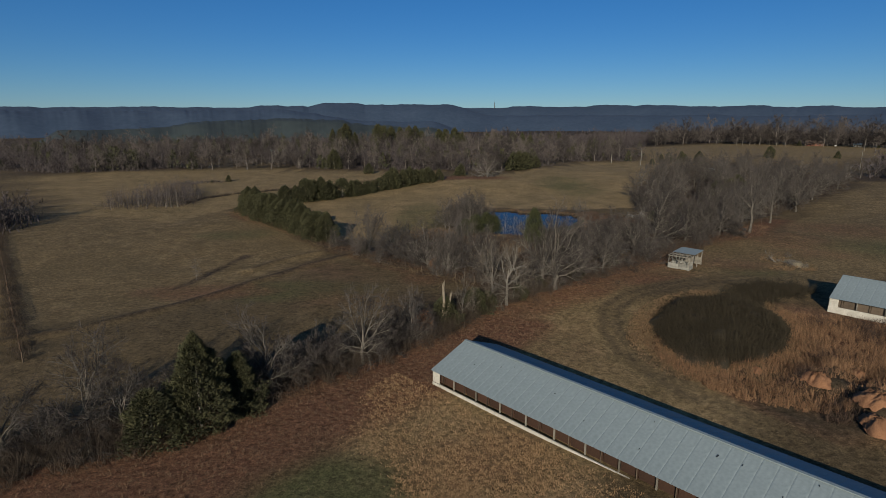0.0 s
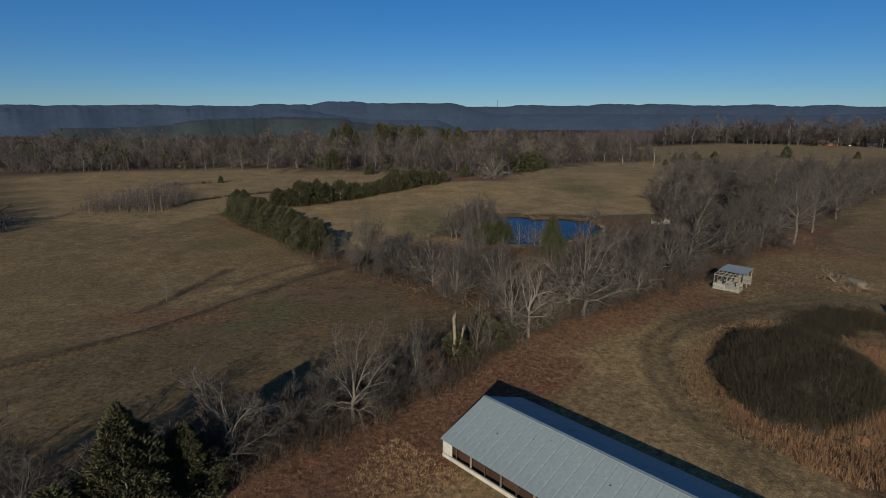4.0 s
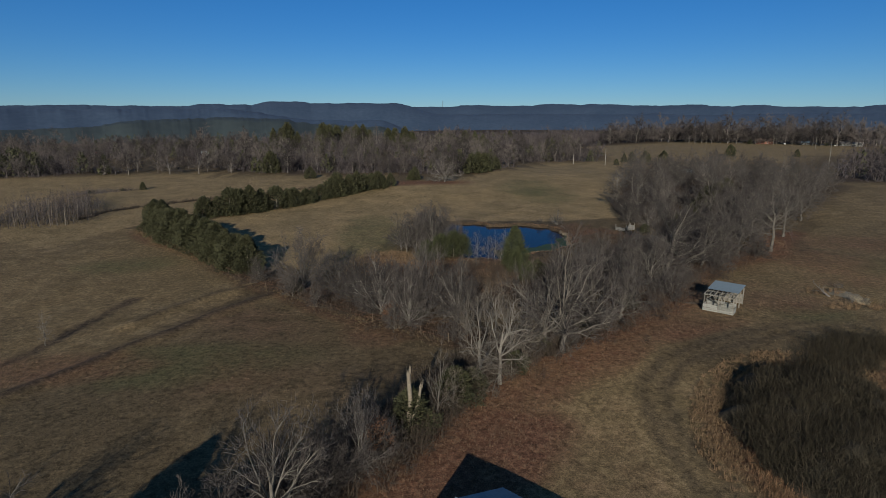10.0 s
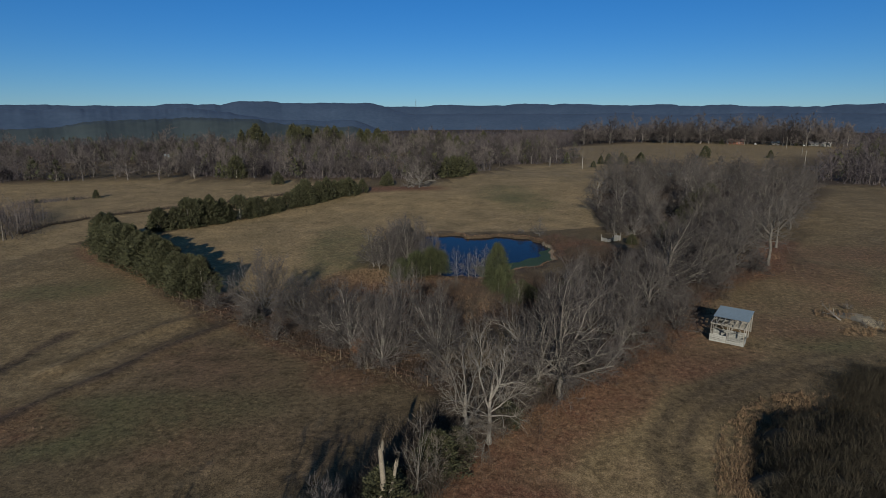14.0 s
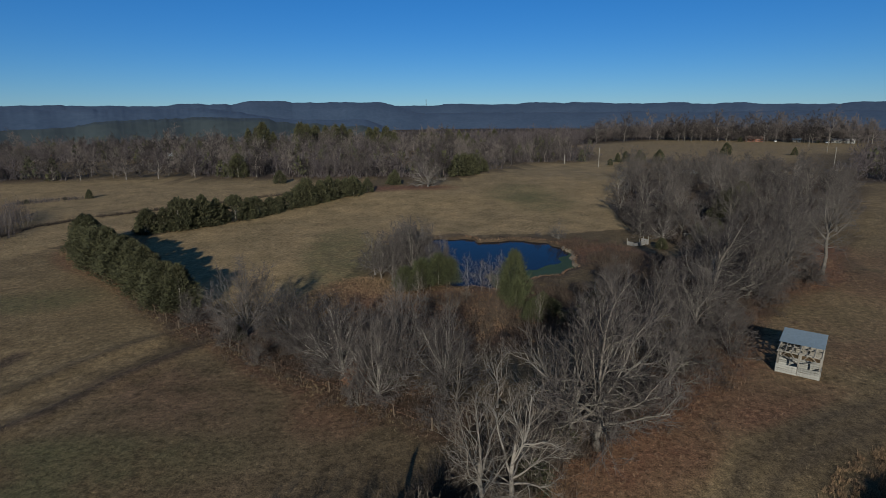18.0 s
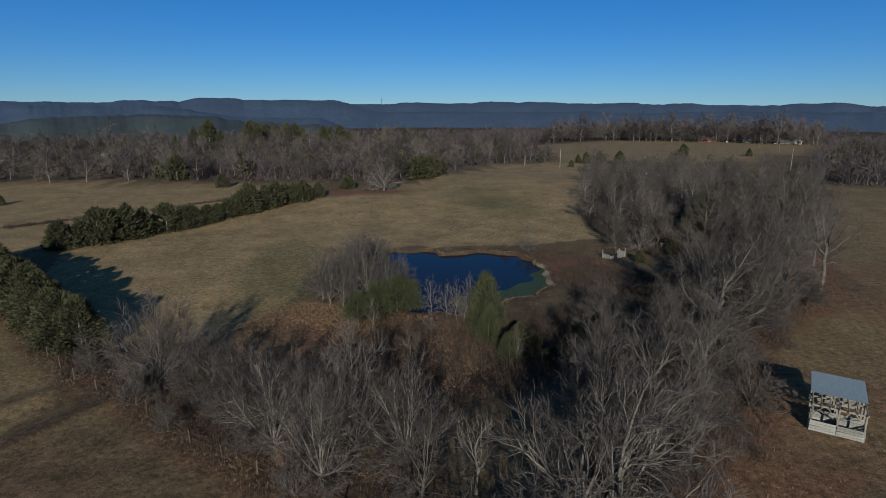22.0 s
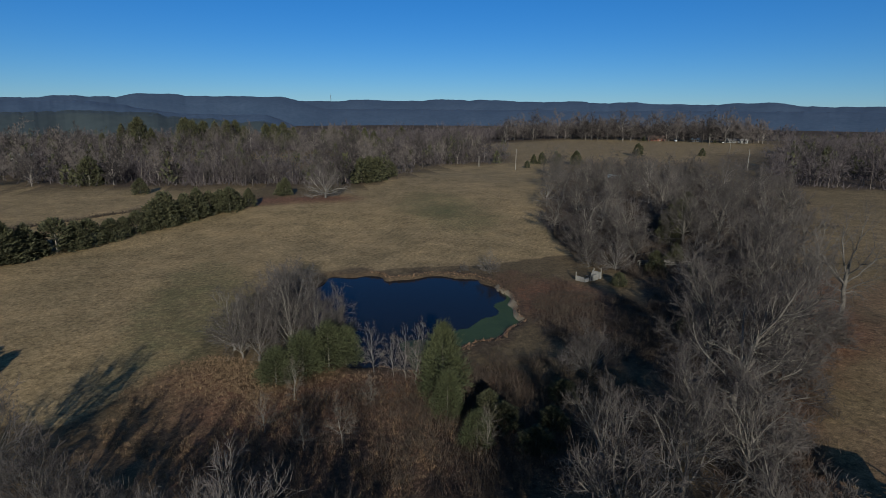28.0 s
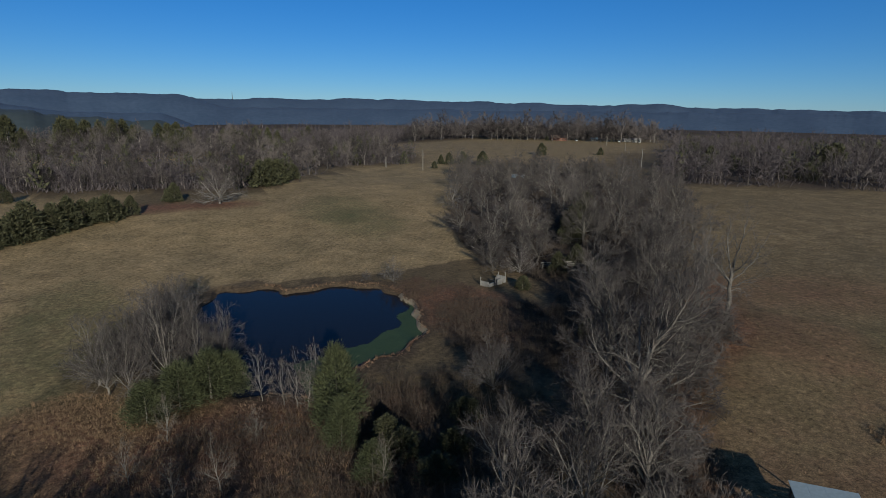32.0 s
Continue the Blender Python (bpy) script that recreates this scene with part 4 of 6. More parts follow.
# bushy trees of the north fence row
for k, x, y, h, w in (("bushy_tree", -13.8, 62.0, 10.0, 0.9), ("bushy_tree", -7.8, 57.5, 7.2, 1.0), ("bushy_tree", -4.4, 52.6, 7.4, 1.0), ("bushy_tree", -1.4, 46.9, 8.8, 0.95), ("bushy_tree", 4.8, 44.8, 9.0, 1.05), ("bushy_tree", 2.2, 41.6, 8.0, 0.8),
                      ("bushy_tree", 8.4, 42.2, 7.6, 0.9), ("bushy_tree", 1.6, 49.4, 7.4, 0.9), ("oak", 8.8, 37.0, 7.0, 0.8), ("shrub", -16.4, 63.5, 2.6, 1.0), ("shrub", -11.4, 58.8, 2.4, 1.0), ("scrub_tree", -6.4, 54.6, 4.2, 1.0)):
    stand(k, x, y, h, w)
# trees of the wood on the right and the lone ones beside it
for k, x, y, h, w in (("walnut", 67.8, 66.7, 13.4, 1.0), ("walnut", 80.4, 80.8, 10.4, 1.0), ("oak", 96.6, 97.4, 10.5, 0.9), ("oak", 81.1, 109.7, 12.6, 0.8), ("oak", 79.6, 131.9, 11.0, 0.85), ("oak", 97.4, 107.2, 12.0, 0.9), ("oak", 74.4, 127, 10.6, 0.9),
                      ("oak", 87.3, 107.5, 9.6, 0.9), ("tall_tree", 97.6, 140.8, 9.6, 1.0), ("bushy_tree", 36, 66, 5.6, 1.0), ("bushy_tree", 54, 70, 7.4, 0.9), ("oak", 58, 75.5, 8.2, 1.0), ("oak", 54.5, 63, 7.6, 0.9), ("oak", 64, 85, 8.0, 1.0),
                      ("bushy_tree", 58.5, 106, 5.8, 1.0), ("bushy_tree", 61.5, 112.5, 6.6, 1.0), ("bushy_tree", 60.5, 100, 4.8, 1.1), ("bushy_tree", 63.5, 119, 6.4, 1.0), ("shrub", 57, 102.5, 3.0, 1.2), ("oak", 71, 113, 10.0, 0.85), ("oak", 66, 108, 8.6, 0.9)):
    stand(k, x, y, h, w)
plant("wide_oak", 20.4, 178.6, 1.0, v=0, label="lone wide leafless oak at the pasture's edge")
plant("sapling", -41.2, 41.4, 0.9, label="lone small leafless tree in the open field")

_p = RNG.uniform((40, 58), (170, 236), (900, 2))
_p = _p[within(_p[:, 0], _p[:, 1], WOOD) & ~((_p[:, 0] < 66) & (_p[:, 1] < 104))]
_keep = [np.array(q) for q in ((67.8, 66.7), (80.4, 80.8), (96.6, 97.4), (81.1, 109.7), (79.6, 131.9), (97.4, 107.2), (74.4, 127.0), (87.3, 107.5), (71.0, 113.0))]
_lone = len(_keep)
for q in _p:
    if all(np.hypot(*(q - k)) > 7.4 for k in _keep):
        _keep.append(q)
for x, y in _keep[_lone:130]:
    k = ("tall_tree", "oak", "tall_tree", "oak", "bushy_tree")[int(RNG.integers(5))]
    stand(k, x, y, RNG.uniform(7.0, 11.5) if k != "bushy_tree" else RNG.uniform(5, 8), RNG.uniform(0.85, 1.05))

# round the pond
for k, x, y, h, w in (("pond_tree", 8.2, 79.6, 9.4, 0.9), ("pond_tree", 5.0, 79.2, 7.4, 0.9), ("pond_tree", 3.2, 80.2, 7.0, 0.9), ("pond_tree", 11.2, 79.8, 7.6, 0.8), ("pond_tree", 13.6, 86.6, 6.4, 0.9), ("pond_tree", 2.2, 82.8, 7.0, 1.0), ("pond_tree", 6.6, 83.6, 8.0, 1.0), ("bushy_tree", 7.6, 91, 6.2, 0.9), ("pond_tree", 10.2, 83, 7.6, 0.95), ("pond_tree", 5.4, 87, 7.0, 1.0), ("pond_tree", 9.4, 87.6, 6.6, 0.95), ("pond_tree", 13.2, 81.4, 6.6, 0.8),
                      ("bushy_tree", 7.5, 98, 5.2, 0.95), ("bushy_tree", 9.2, 103.5, 4.4, 1.0), ("shrub", 12, 108, 2.6, 1.0), ("sapling", 16, 73.2, 5.3, 1.0), ("sapling", 18.6, 70.6, 5.6, 1.0), ("sapling", 20.2, 71.4, 5.8, 1.0), ("sapling", 17.6, 71.6, 5.0, 1.0), ("sapling", 21.2, 72.6, 4.8, 1.0), ("sapling", 19.4, 69.6, 4.6, 1.1),
                      ("sapling", 5.6, 64.8, 4.2, 1.1), ("sapling", 11.5, 61.3, 4.5, 1.2), ("sapling", 8.6, 61.3, 3.3, 1.2), ("sapling", 8.2, 69.6, 4.4, 1.0), ("shrub", 39.6, 103, 3.8, 1.0), ("shrub", 36, 105.5, 1.8, 1.0), ("sapling", 22, 57, 4.2, 1.2), ("sapling", 14.6, 66.4, 3.4, 1.1)):
    stand(k, x, y, h, w)
for x, y, s, w in ((21.2, 66.5, 1.35, 1.0), (20.6, 63.0, 0.85, 1.0), (11.8, 75.6, 0.9, 1.5), (9.2, 74.6, 0.85, 1.5), (6.6, 73.6, 0.7, 1.5), (13.6, 76.4, 0.8, 1.3), (21.5, 58, 0.6, 1.3)):
    evergreen("young_pine", PINES, x, y, s, "olive green young pine beside the pond", "young pines", w)

# ---- buildings ----


def gable_barn(name, origin, heading, length, width, wall, rise, label, pitch=1.05, low=0.27, cover=M_CURTAIN):
    """A long low poultry house; origin is its corner on the ground, heading the way its length runs."""
    ob = thing(name, Matrix.LocRotScale(origin, Euler((0, 0, radians(heading))), None), label, "barn", "poultry houses")
    # x runs along the length, y across; y = 0 is the open sunlit side
    sl = math.hypot(width / 2 + 0.35, rise * (width / 2 + 0.35) / (width / 2))
    ang = math.atan2(rise, width / 2)
    n = int(length / pitch)
    ribs, vs, fs = 4, [], []
    for i in range(ribs * 2 + 1):
        x = i * pitch / (ribs * 2)
        z = 0.035 if i % 2 else 0.0
        for k in range(5):
            vs.append((x, sl * k / 4, z))
    for i in range(ribs * 2):
        for k in range(4):
            a = i * 5 + k
            fs.append((a, a + 5, a + 6, a + 1))
    me = mesh_of("roof_sheet", np.array(vs), np.array(fs), M_ROOF)
    y0, z0 = -0.35, wall - 0.35 * math.tan(ang)
    for side in (0, 1):
        roof = new("roof_slope")
        roof.parent = ob
        roof.empty_display_size = 0.2
        for i in range(n):
            tilt = RNG.normal(0, 0.0008)
            if side == 0:
                m = Matrix.Translation((i * pitch, y0, z0)) @ Matrix.Rotation(ang + tilt, 4, "X")
            else:
                m = Matrix.Translation(((i + 1) * pitch, width - y0, z0)) @ Matrix.Rotation(math.pi, 4, "Z") @ Matrix.Rotation(ang + tilt, 4, "X")
            part("roof_sheet", me, roof, m=m)
    part("ridge_cap", box_mesh("ridge_cap", n * pitch, 0.34, 0.05, M_ROOF), ob, "bent metal ridge cap", Matrix.Translation((n * pitch / 2, width / 2, wall + rise + 0.005)))
    wl = box_mesh("low_wall", length, 0.16, low + 0.1, M_WHITE)
    for y in (0.0, width):
        part("low_wall", wl, ob, "low whitewashed wall", Matrix.Translation((length / 2, y, -0.1)))
        part("eave_beam", box_mesh("eave_beam", length, 0.1, 0.16, M_DARKWOOD), ob, m=Matrix.Translation((length / 2, y + (0.02 if y == 0 else -0.02), wall - 0.2)))
    post = box_mesh("post", 0.13, 0.13, wall - 0.5, M_WOOD)
    stud = box_mesh("stud", 0.06, 0.07, wall - 0.55, M_DARKWOOD)
    cur = box_mesh("curtain", 1.46, 0.03, wall - 0.6, cover, 0.008)
    k = int(length / 3.0)
    for i in range(k + 1):
        for y in (0.0, width):
            part("post", post, ob, m=Matrix.Translation((min(i * 3.0 + 0.08, length - 0.08), y, 0.4)))
        if i < k:
            part("stud", stud, ob, m=Matrix.Translation((i * 3.0 + 1.5, 0.0, 0.4)))
            for j in (0, 1):
                part("curtain", cur, ob, m=Matrix.Translation((i * 3.0 + 0.78 + 1.5 * j, 0.30, 0.38)))
    part("back_wall", box_mesh("back_wall", length, 0.06, wall - 0.7, M_DARKWOOD), ob, m=Matrix.Translation((length / 2, width - 0.1, 0.5)))
    for x in (0.02, length - 0.02):
        bm = bmesh.new()
        prof = [(0, 0.0), (width, 0.0), (width, wall - 0.05), (width / 2, wall + rise - 0.08), (0, wall - 0.05)]
        a = [bm.verts.new((-0.04, p, q)) for p, q in prof]
        b = [bm.verts.new((0.04, p, q)) for p, q in prof]
        bm.faces.new(a[::-1])
        bm.faces.new(b)
        for i in range(5):
            bm.faces.new((a[i], a[(i + 1) % 5], b[(i + 1) % 5], b[i]))
        g = bpy.data.meshes.new("gable_wall")
        bm.to_mesh(g)
        bm.free()
        g.materials.append(M_WHITE)
        part("gable_wall", g, ob, "white board gable wall", Matrix.Translation((x, 0, 0)))
    part("end_panel", box_mesh("end_panel", 1.0, 0.08, wall - 0.45, M_WHITE), ob, "white end panel", Matrix.Translation((0.56, -0.03, 0.35)))
    return ob


BARN_TURN = math.degrees(math.atan2(-0.738, 0.675))
gable_barn("long_barn", (0.1, -0.1, 0.0), BARN_TURN, 72, 9.2, 1.75, 1.75, "long low poultry house with a galvanised metal roof")
# its dark timber covers stand in for the shade in the open gap
gable_barn("long_barn", (52.2, 17.6, gz(52, 17) - 0.1), BARN_TURN, 60, 10.5, 2.2, 1.9, "second long poultry house with a metal roof beside the thicket", low=0.95, cover=M_DARKWOOD)


def open_shed():
    """A small livestock shed: roofed at the back, bare trusses and low whitewashed pens in front."""
    z = gz(41.5, 37.5)
    ob = thing("open_shed", Matrix.LocRotScale((38.75, 37.75, z - 0.05), Euler((0, 0, math.atan2(-2.25, 2.35))), None), "small weathered open shed with a grey metal roof", "shed")
    w, dp, up = 3.5, 5.6, 2.25
    post = box_mesh("post", 0.12, 0.12, up, M_WOOD)
    for x in (0.06, w / 2, w - 0.06):
        for y in (0.06, 1.6, dp / 2 + 0.7, dp - 0.06):
            part("post", post, ob, m=Matrix.Translation((x, y, 0)) @ Matrix.Rotation(RNG.normal(0, 0.02), 4, "Y"))
    # pen fronts of three boards each, one row behind the other
    for y, rows, mt in ((-0.04, 4, M_PEN), (1.55, 5, M_PEN), (dp - 0.02, 6, M_WOOD)):
        for i in range(rows):
            for x0, ln in ((0.02, 1.68), (1.76, 1.7)):
                part("board", box_mesh("board", ln, 0.035, 0.2, mt), ob, m=Matrix.Translation((x0 + ln / 2, y + RNG.normal(0, 0.008), 0.08 + i * 0.215)) @ Matrix.Rotation(RNG.normal(0, 0.012), 4, "Y"))
    for x in (-0.02, w + 0.02):
        for i in range(3):
            part("side_board", box_mesh("side_board", 0.035, 1.5, 0.2, M_PEN), ob, m=Matrix.Translation((x, 0.8, 0.1 + i * 0.24)))
    part("divider", box_mesh("divider", 0.05, 1.5, 0.8, M_PEN), ob, m=Matrix.Translation((w / 2, 0.8, 0.06)))
    part("tie_beam", box_mesh("tie_beam", w + 0.1, 0.07, 0.14, M_WOOD), ob, m=Matrix.Translation((w / 2, 0.05, up - 0.18)))
    part("tie_beam", box_mesh("tie_beam", w + 0.1, 0.07, 0.14, M_WOOD), ob, m=Matrix.Translation((w / 2, 1.6, up - 0.14)))
    rafter = box_mesh("rafter", 0.07, dp + 0.3, 0.12, M_WOOD)
    for i in range(7):
        part("rafter", rafter, ob, m=Matrix.Translation((0.06 + i * (w - 0.12) / 6, dp / 2, up)) @ Matrix.Rotation(0.03, 4, "X"))
    brace = box_mesh("brace", 0.06, 0.06, 1.1, M_WOOD)
    for x, y, a in ((0.15, 0.06, 0.75), (1.6, 0.06, -0.7), (1.9, 0.06, 0.7), (3.3, 0.06, -0.7), (0.3, 1.6, 0.7), (1.5, 1.6, -0.65), (2.2, 1.6, 0.6), (3.2, 1.6, -0.7)):
        part("brace", brace, ob, m=Matrix.Translation((x, y + 0.08, 1.4)) @ Matrix.Rotation(a, 4, "Y"))
    part("fallen_board", box_mesh("fallen_board", 1.7, 0.16, 0.04, M_WOOD), ob, m=pose(1.0, 1.0, 1.15, 20, 32, 35))
    part("fallen_board", box_mesh("fallen_board", 1.5, 0.16, 0.04, M_WOOD), ob, m=pose(2.5, 1.1, 1.05, -10, -24, -20))
    vs, fs = [], []
    ln = dp - 1.5
    for i in range(17):
        for k in range(2):
            vs.append((i * 0.92 / 16, k * ln, 0.02 if i % 2 else 0.0))
    for i in range(16):
        fs.append((i * 2, i * 2 + 2, i * 2 + 3, i * 2 + 1))
    me = mesh_of("roof_sheet", np.array(vs), np.array(fs), M_ROOF)
    for i in range(4):
        part("roof_sheet", me, ob, m=Matrix.Translation((-0.1 + i * 0.915, 1.8 + RNG.normal(0, 0.03), up + 0.14)) @ Matrix.Rotation(0.03, 4, "X"))
    return ob


open_shed()


def pole(name, x, y, h, r, label, cross=False, lean=0.0):
    ob = thing(name, at(x, y) @ Matrix.Rotation(lean, 4, "Y"), label, "pole", "wooden poles")
    v, f = tubes([(0, 0, -0.3, 0, 0, h, r, r * 0.7)], 8)
    part("post", mesh_of("post", np.concatenate([v, [(0, 0, h)]]), [f, np.array([(8 + i, 8 + (i + 1) % 8, 16) for i in range(8)])], M_WOOD, True), ob)
    if cross:
        part("crossarm", box_mesh("crossarm", 2.2, 0.12, 0.12, M_DARKWOOD), ob, m=Matrix.Translation((0, 0.15, h - 0.6)))
    return ob


pole("utility_pole", 109.5, 255.5, 9.0, 0.16, "tall weathered wooden pole at the pasture's crest")
pole("gate_post", 100, 277, 5.0, 0.22, "short thick wooden post at the pasture's crest")


# ---- far country ----



def far_wood(name, poly, n, label, ever=0.12, hi=11.0, fan=70, mat=None, clear=0.5, wide=0.2, seed=1, low=(18, 0.3), rise=1.0):
    """A wood too far off to pick its trees apart: stems, fans of twigs and dark evergreens in one mesh each."""
    rng = np.random.default_rng(seed)
    lo, up = np.min(poly, axis=0), np.max(poly, axis=0)
    p = rng.uniform(lo, up, (n * 4, 2))
    p = p[within(p[:, 0], p[:, 1], poly)]
    p = p[~cleared(p[:, 0], p[:, 1])]
    p = p[(waves(p[:, 0], p[:, 1], 22) + 0.4 * waves(p[:, 1], p[:, 0], 9)) < clear][:n]
    z = ground_z(p[:, 0], p[:, 1])
    g = rng.random(len(p)) < ever * 0.7 + 0.5 * (waves(p[:, 0], p[:, 1], 16) + 0.5 * waves(p[:, 1], p[:, 0], 7) > 0.62)
    h = hi * rng.uniform(0.5, 1.12, len(p)) * (1 + 0.22 * waves(p[:, 0], p[:, 1], 13) + 0.18 * waves(p[:, 1], p[:, 0], 6))
    b, hb, zb = p[~g], h[~g], z[~g]
    base = np.stack([b[:, 0], b[:, 1], zb - 0.2], axis=1)
    stem = spikes(base, rng.normal(0, 0.05, (len(b), 3)) + [[0, 0, 1]], hb * 0.8, rng.uniform(0.10, 0.22, len(b)), rng)
    nl = max(6, fan // 6)
    k = np.repeat(np.arange(len(b)), nl)
    e = rng.normal(0, 1, (len(k), 3))
    e /= np.linalg.norm(e, axis=1, keepdims=True)
    wide_c = (rng.uniform(0.26, 0.46, len(b)) * hb)[k]
    end = base[k] + e * np.stack([wide_c, wide_c, hb[k] * 0.38], axis=1) + np.stack([0 * wide_c, 0 * wide_c, hb[k] * 0.6], axis=1)
    s0 = base[k] + np.stack([0 * wide_c, 0 * wide_c, hb[k] * rng.uniform(0.12, 0.5, len(k))], axis=1)
    arms = spikes(s0, end - s0, np.linalg.norm(end - s0, axis=1) * 1.05, wide * 0.9, rng)
    kk = rng.integers(0, len(k), len(b) * (fan - nl))
    q = s0[kk] + (end[kk] - s0[kk]) * rng.uniform(0.35, 1.0, (len(kk), 1))
    tw = spikes(q, e[kk] + rng.normal(0, 0.75, (len(kk), 3)) + [[0, 0, 0.35]], hb[k[kk]] * rng.uniform(0.08, 0.2, len(kk)), wide, rng)
    tw = (np.concatenate([tw[0], arms[0]]), np.concatenate([tw[1], arms[1] + len(tw[0])]))
    under_at = rng.integers(0, len(b), len(b) * low[0])
    br = spikes(base[under_at] + rng.normal(0, 2.4, (len(under_at), 3)) * [[1, 1, 0.05]], rng.normal(0, 0.5, (len(under_at), 3)) + [[0, 0, 1]], rng.uniform(1.0, 3.6, len(under_at)) * rise, low[1], rng)
    ob = thing(name, Matrix.Identity(4), label, "woods", kind="stuff")
    part("stems", mesh_of("stems", stem[0], stem[1], M_FARBARK), ob)
    part("twigs", mesh_of("twigs", np.concatenate([tw[0], br[0]]), np.concatenate([tw[1], br[1] + len(tw[0])]), mat or M_FARTWIG), ob)
    c, hc, zc = p[g], h[g], z[g]
    if len(c):
        k = np.repeat(np.arange(len(c)), 60)
        f = rng.uniform(0.05, 1, len(k)) ** 1.2
        a = rng.uniform(0, 2 * np.pi, len(k))
        r = hc[k] * 0.27 * (1 - f ** 1.5) * rng.uniform(0.5, 1.1, len(k)) + 0.1
        q = np.stack([c[k, 0] + r * np.cos(a), c[k, 1] + r * np.sin(a), zc[k] + f * hc[k] * 0.85], axis=1)
        d = np.stack([np.cos(a), np.sin(a), 0.6 + f], axis=1) + rng.normal(0, 0.5, (len(k), 3))
        ev = spikes(q, d, rng.uniform(0.9, 1.7, len(k)), 0.9, rng)
        part("evergreens", mesh_of("evergreens", ev[0], ev[1], M_CEDAR), ob)
    return ob


SCRUB = [(-107, 178), (-98.5, 182.6), (-90, 186), (-88, 189), (-99, 186.5), (-108, 182)]
M_FARBARK = material("far_bark", (0.045, 0.038, 0.034), (0.17, 0.15, 0.13), 0.03, 0.95, bump=0, fine=6, jitter=0.8, island=True)
M_FARTWIG = material("far_twigs", (0.027, 0.023, 0.026), (0.088, 0.075, 0.079), 0.03, 0.95, bump=0, fine=6, jitter=0.5, island=True)
far_wood("wood_edge", [(-190, 228), (-137, 246), (-47, 233), (0, 216), (34, 204), (60, 248), (78, 284), (100, 292), (120, 284), (126, 312), (95, 322), (60, 305), (38, 256), (22, 236), (0, 246), (-47, 264), (-137, 278), (-195, 260)], 300, "front of the leafless north woods with pale trunks", 0.12, 8.5, 120, clear=0.3, wide=0.085, seed=13)
far_wood("north_wood", NORTH_WOOD, 1700, "grey leafless woods with scattered dark cedars behind the pasture", 0.16, 10.5, 90, clear=0.22, wide=0.17, seed=3)
far_wood("crest_wood", [(160, 560), (240, 610), (330, 560), (420, 520), (520, 500), (560, 640), (200, 820), (60, 700), (60, 600)], 800, "tall leafless trees behind the far pasture", 0.05, 19, 120, clear=0.8, wide=0.4, seed=4)
far_wood("east_wood", EAST_WOOD, 800, "leafless woods at the east field's edge", 0.12, 14, 120, clear=0.8, seed=5)
far_wood("west_wood", [(-101, 76), (-107, 97), (-128, 108), (-170, 112), (-175, 58), (-122, 58)], 230, "leafless trees along the west fence", 0.05, 10, 60, clear=0.9, seed=6)
far_wood("sapling_thicket", [(-97, 112), (-80, 119), (-76, 124), (-80, 141), (-90, 158), (-96, 150), (-104, 126)], 300, "thicket of slim grey saplings in the far field", 0.0, 8.0, 26, clear=2, wide=0.05, seed=7, low=(4, 0.08))
far_wood("field_scrub", SCRUB, 60, "low brown scrub in the far field", 0.0, 1.6, 14, clear=2, wide=0.07, seed=8, low=(14, 0.1), rise=0.4)
far_wood("ridge_wood", [(-520, 560), (-200, 600), (100, 640), (60, 760), (420, 800), (760, 560), (980, 700), (700, 980), (-100, 980), (-620, 800)], 520, "clumps of tall woods along the valley's rim", 0.3, 23, 60, clear=0.12, wide=0.7, seed=14)
far_wood("distant_woods", [(-1300, 620), (-420, 490), (100, 570), (60, 700), (300, 900), (800, 560), (1500, 900), (1200, 2000), (-1500, 2000)], 3000, "distant leafless and pine woods across the valley", 0.2, 17, 36, clear=0.35, wide=0.9, seed=9)

# ---- undergrowth and grass ----


def brush(name, p, h, per, mat, label, wide=0.035, spread=0.55, seed=1, category="undergrowth"):
    """Tangled stems at many places, in one mesh."""
    rng = np.random.default_rng(seed)
    z = ground_z(p[:, 0], p[:, 1])
    base = np.stack([p[:, 0], p[:, 1], z - 0.05], axis=1)
    k = np.repeat(np.arange(len(p)), per)
    hh = np.broadcast_to(h, len(p))[k]
    q = base[k] + rng.normal(0, 0.35, (len(k), 3)) * [[1, 1, 0]]
    d = rng.normal(0, spread, (len(k), 3)) + [[0, 0, 1]]
    ln = hh * rng.uniform(0.45, 1.1, len(k))
    v, f, tip = spikes(q, d, ln, wide, rng)
    q2 = q + (tip - q) * rng.uniform(0.3, 0.9, (len(q), 1))
    v2, f2, _ = spikes(q2, d + rng.normal(0, 0.8, d.shape), ln * 0.5, wide * 0.8, rng)
    return tagged(new(name, mesh_of(name, np.concatenate([v, v2]), np.concatenate([f, f2 + len(v)]), mat)), label, category, kind="stuff")


def scatter_line(pts, n, width, rng):
    a = along(pts, 4000)
    return a[rng.integers(0, 4000, n)] + rng.normal(0, width, (n, 2))


def scatter_disc(cx, cy, rx, ry, n, rng):
    a, r = rng.uniform(0, 2 * np.pi, n), np.sqrt(rng.uniform(0, 1, n))
    return np.stack([cx + rx * r * np.cos(a), cy + ry * r * np.sin(a)], axis=1)


_r = np.random.default_rng(21)


def dry(p):
    """Leaves out places in the pond."""
    return p[pond_edge(p[:, 0], p[:, 1]) > 0.08]


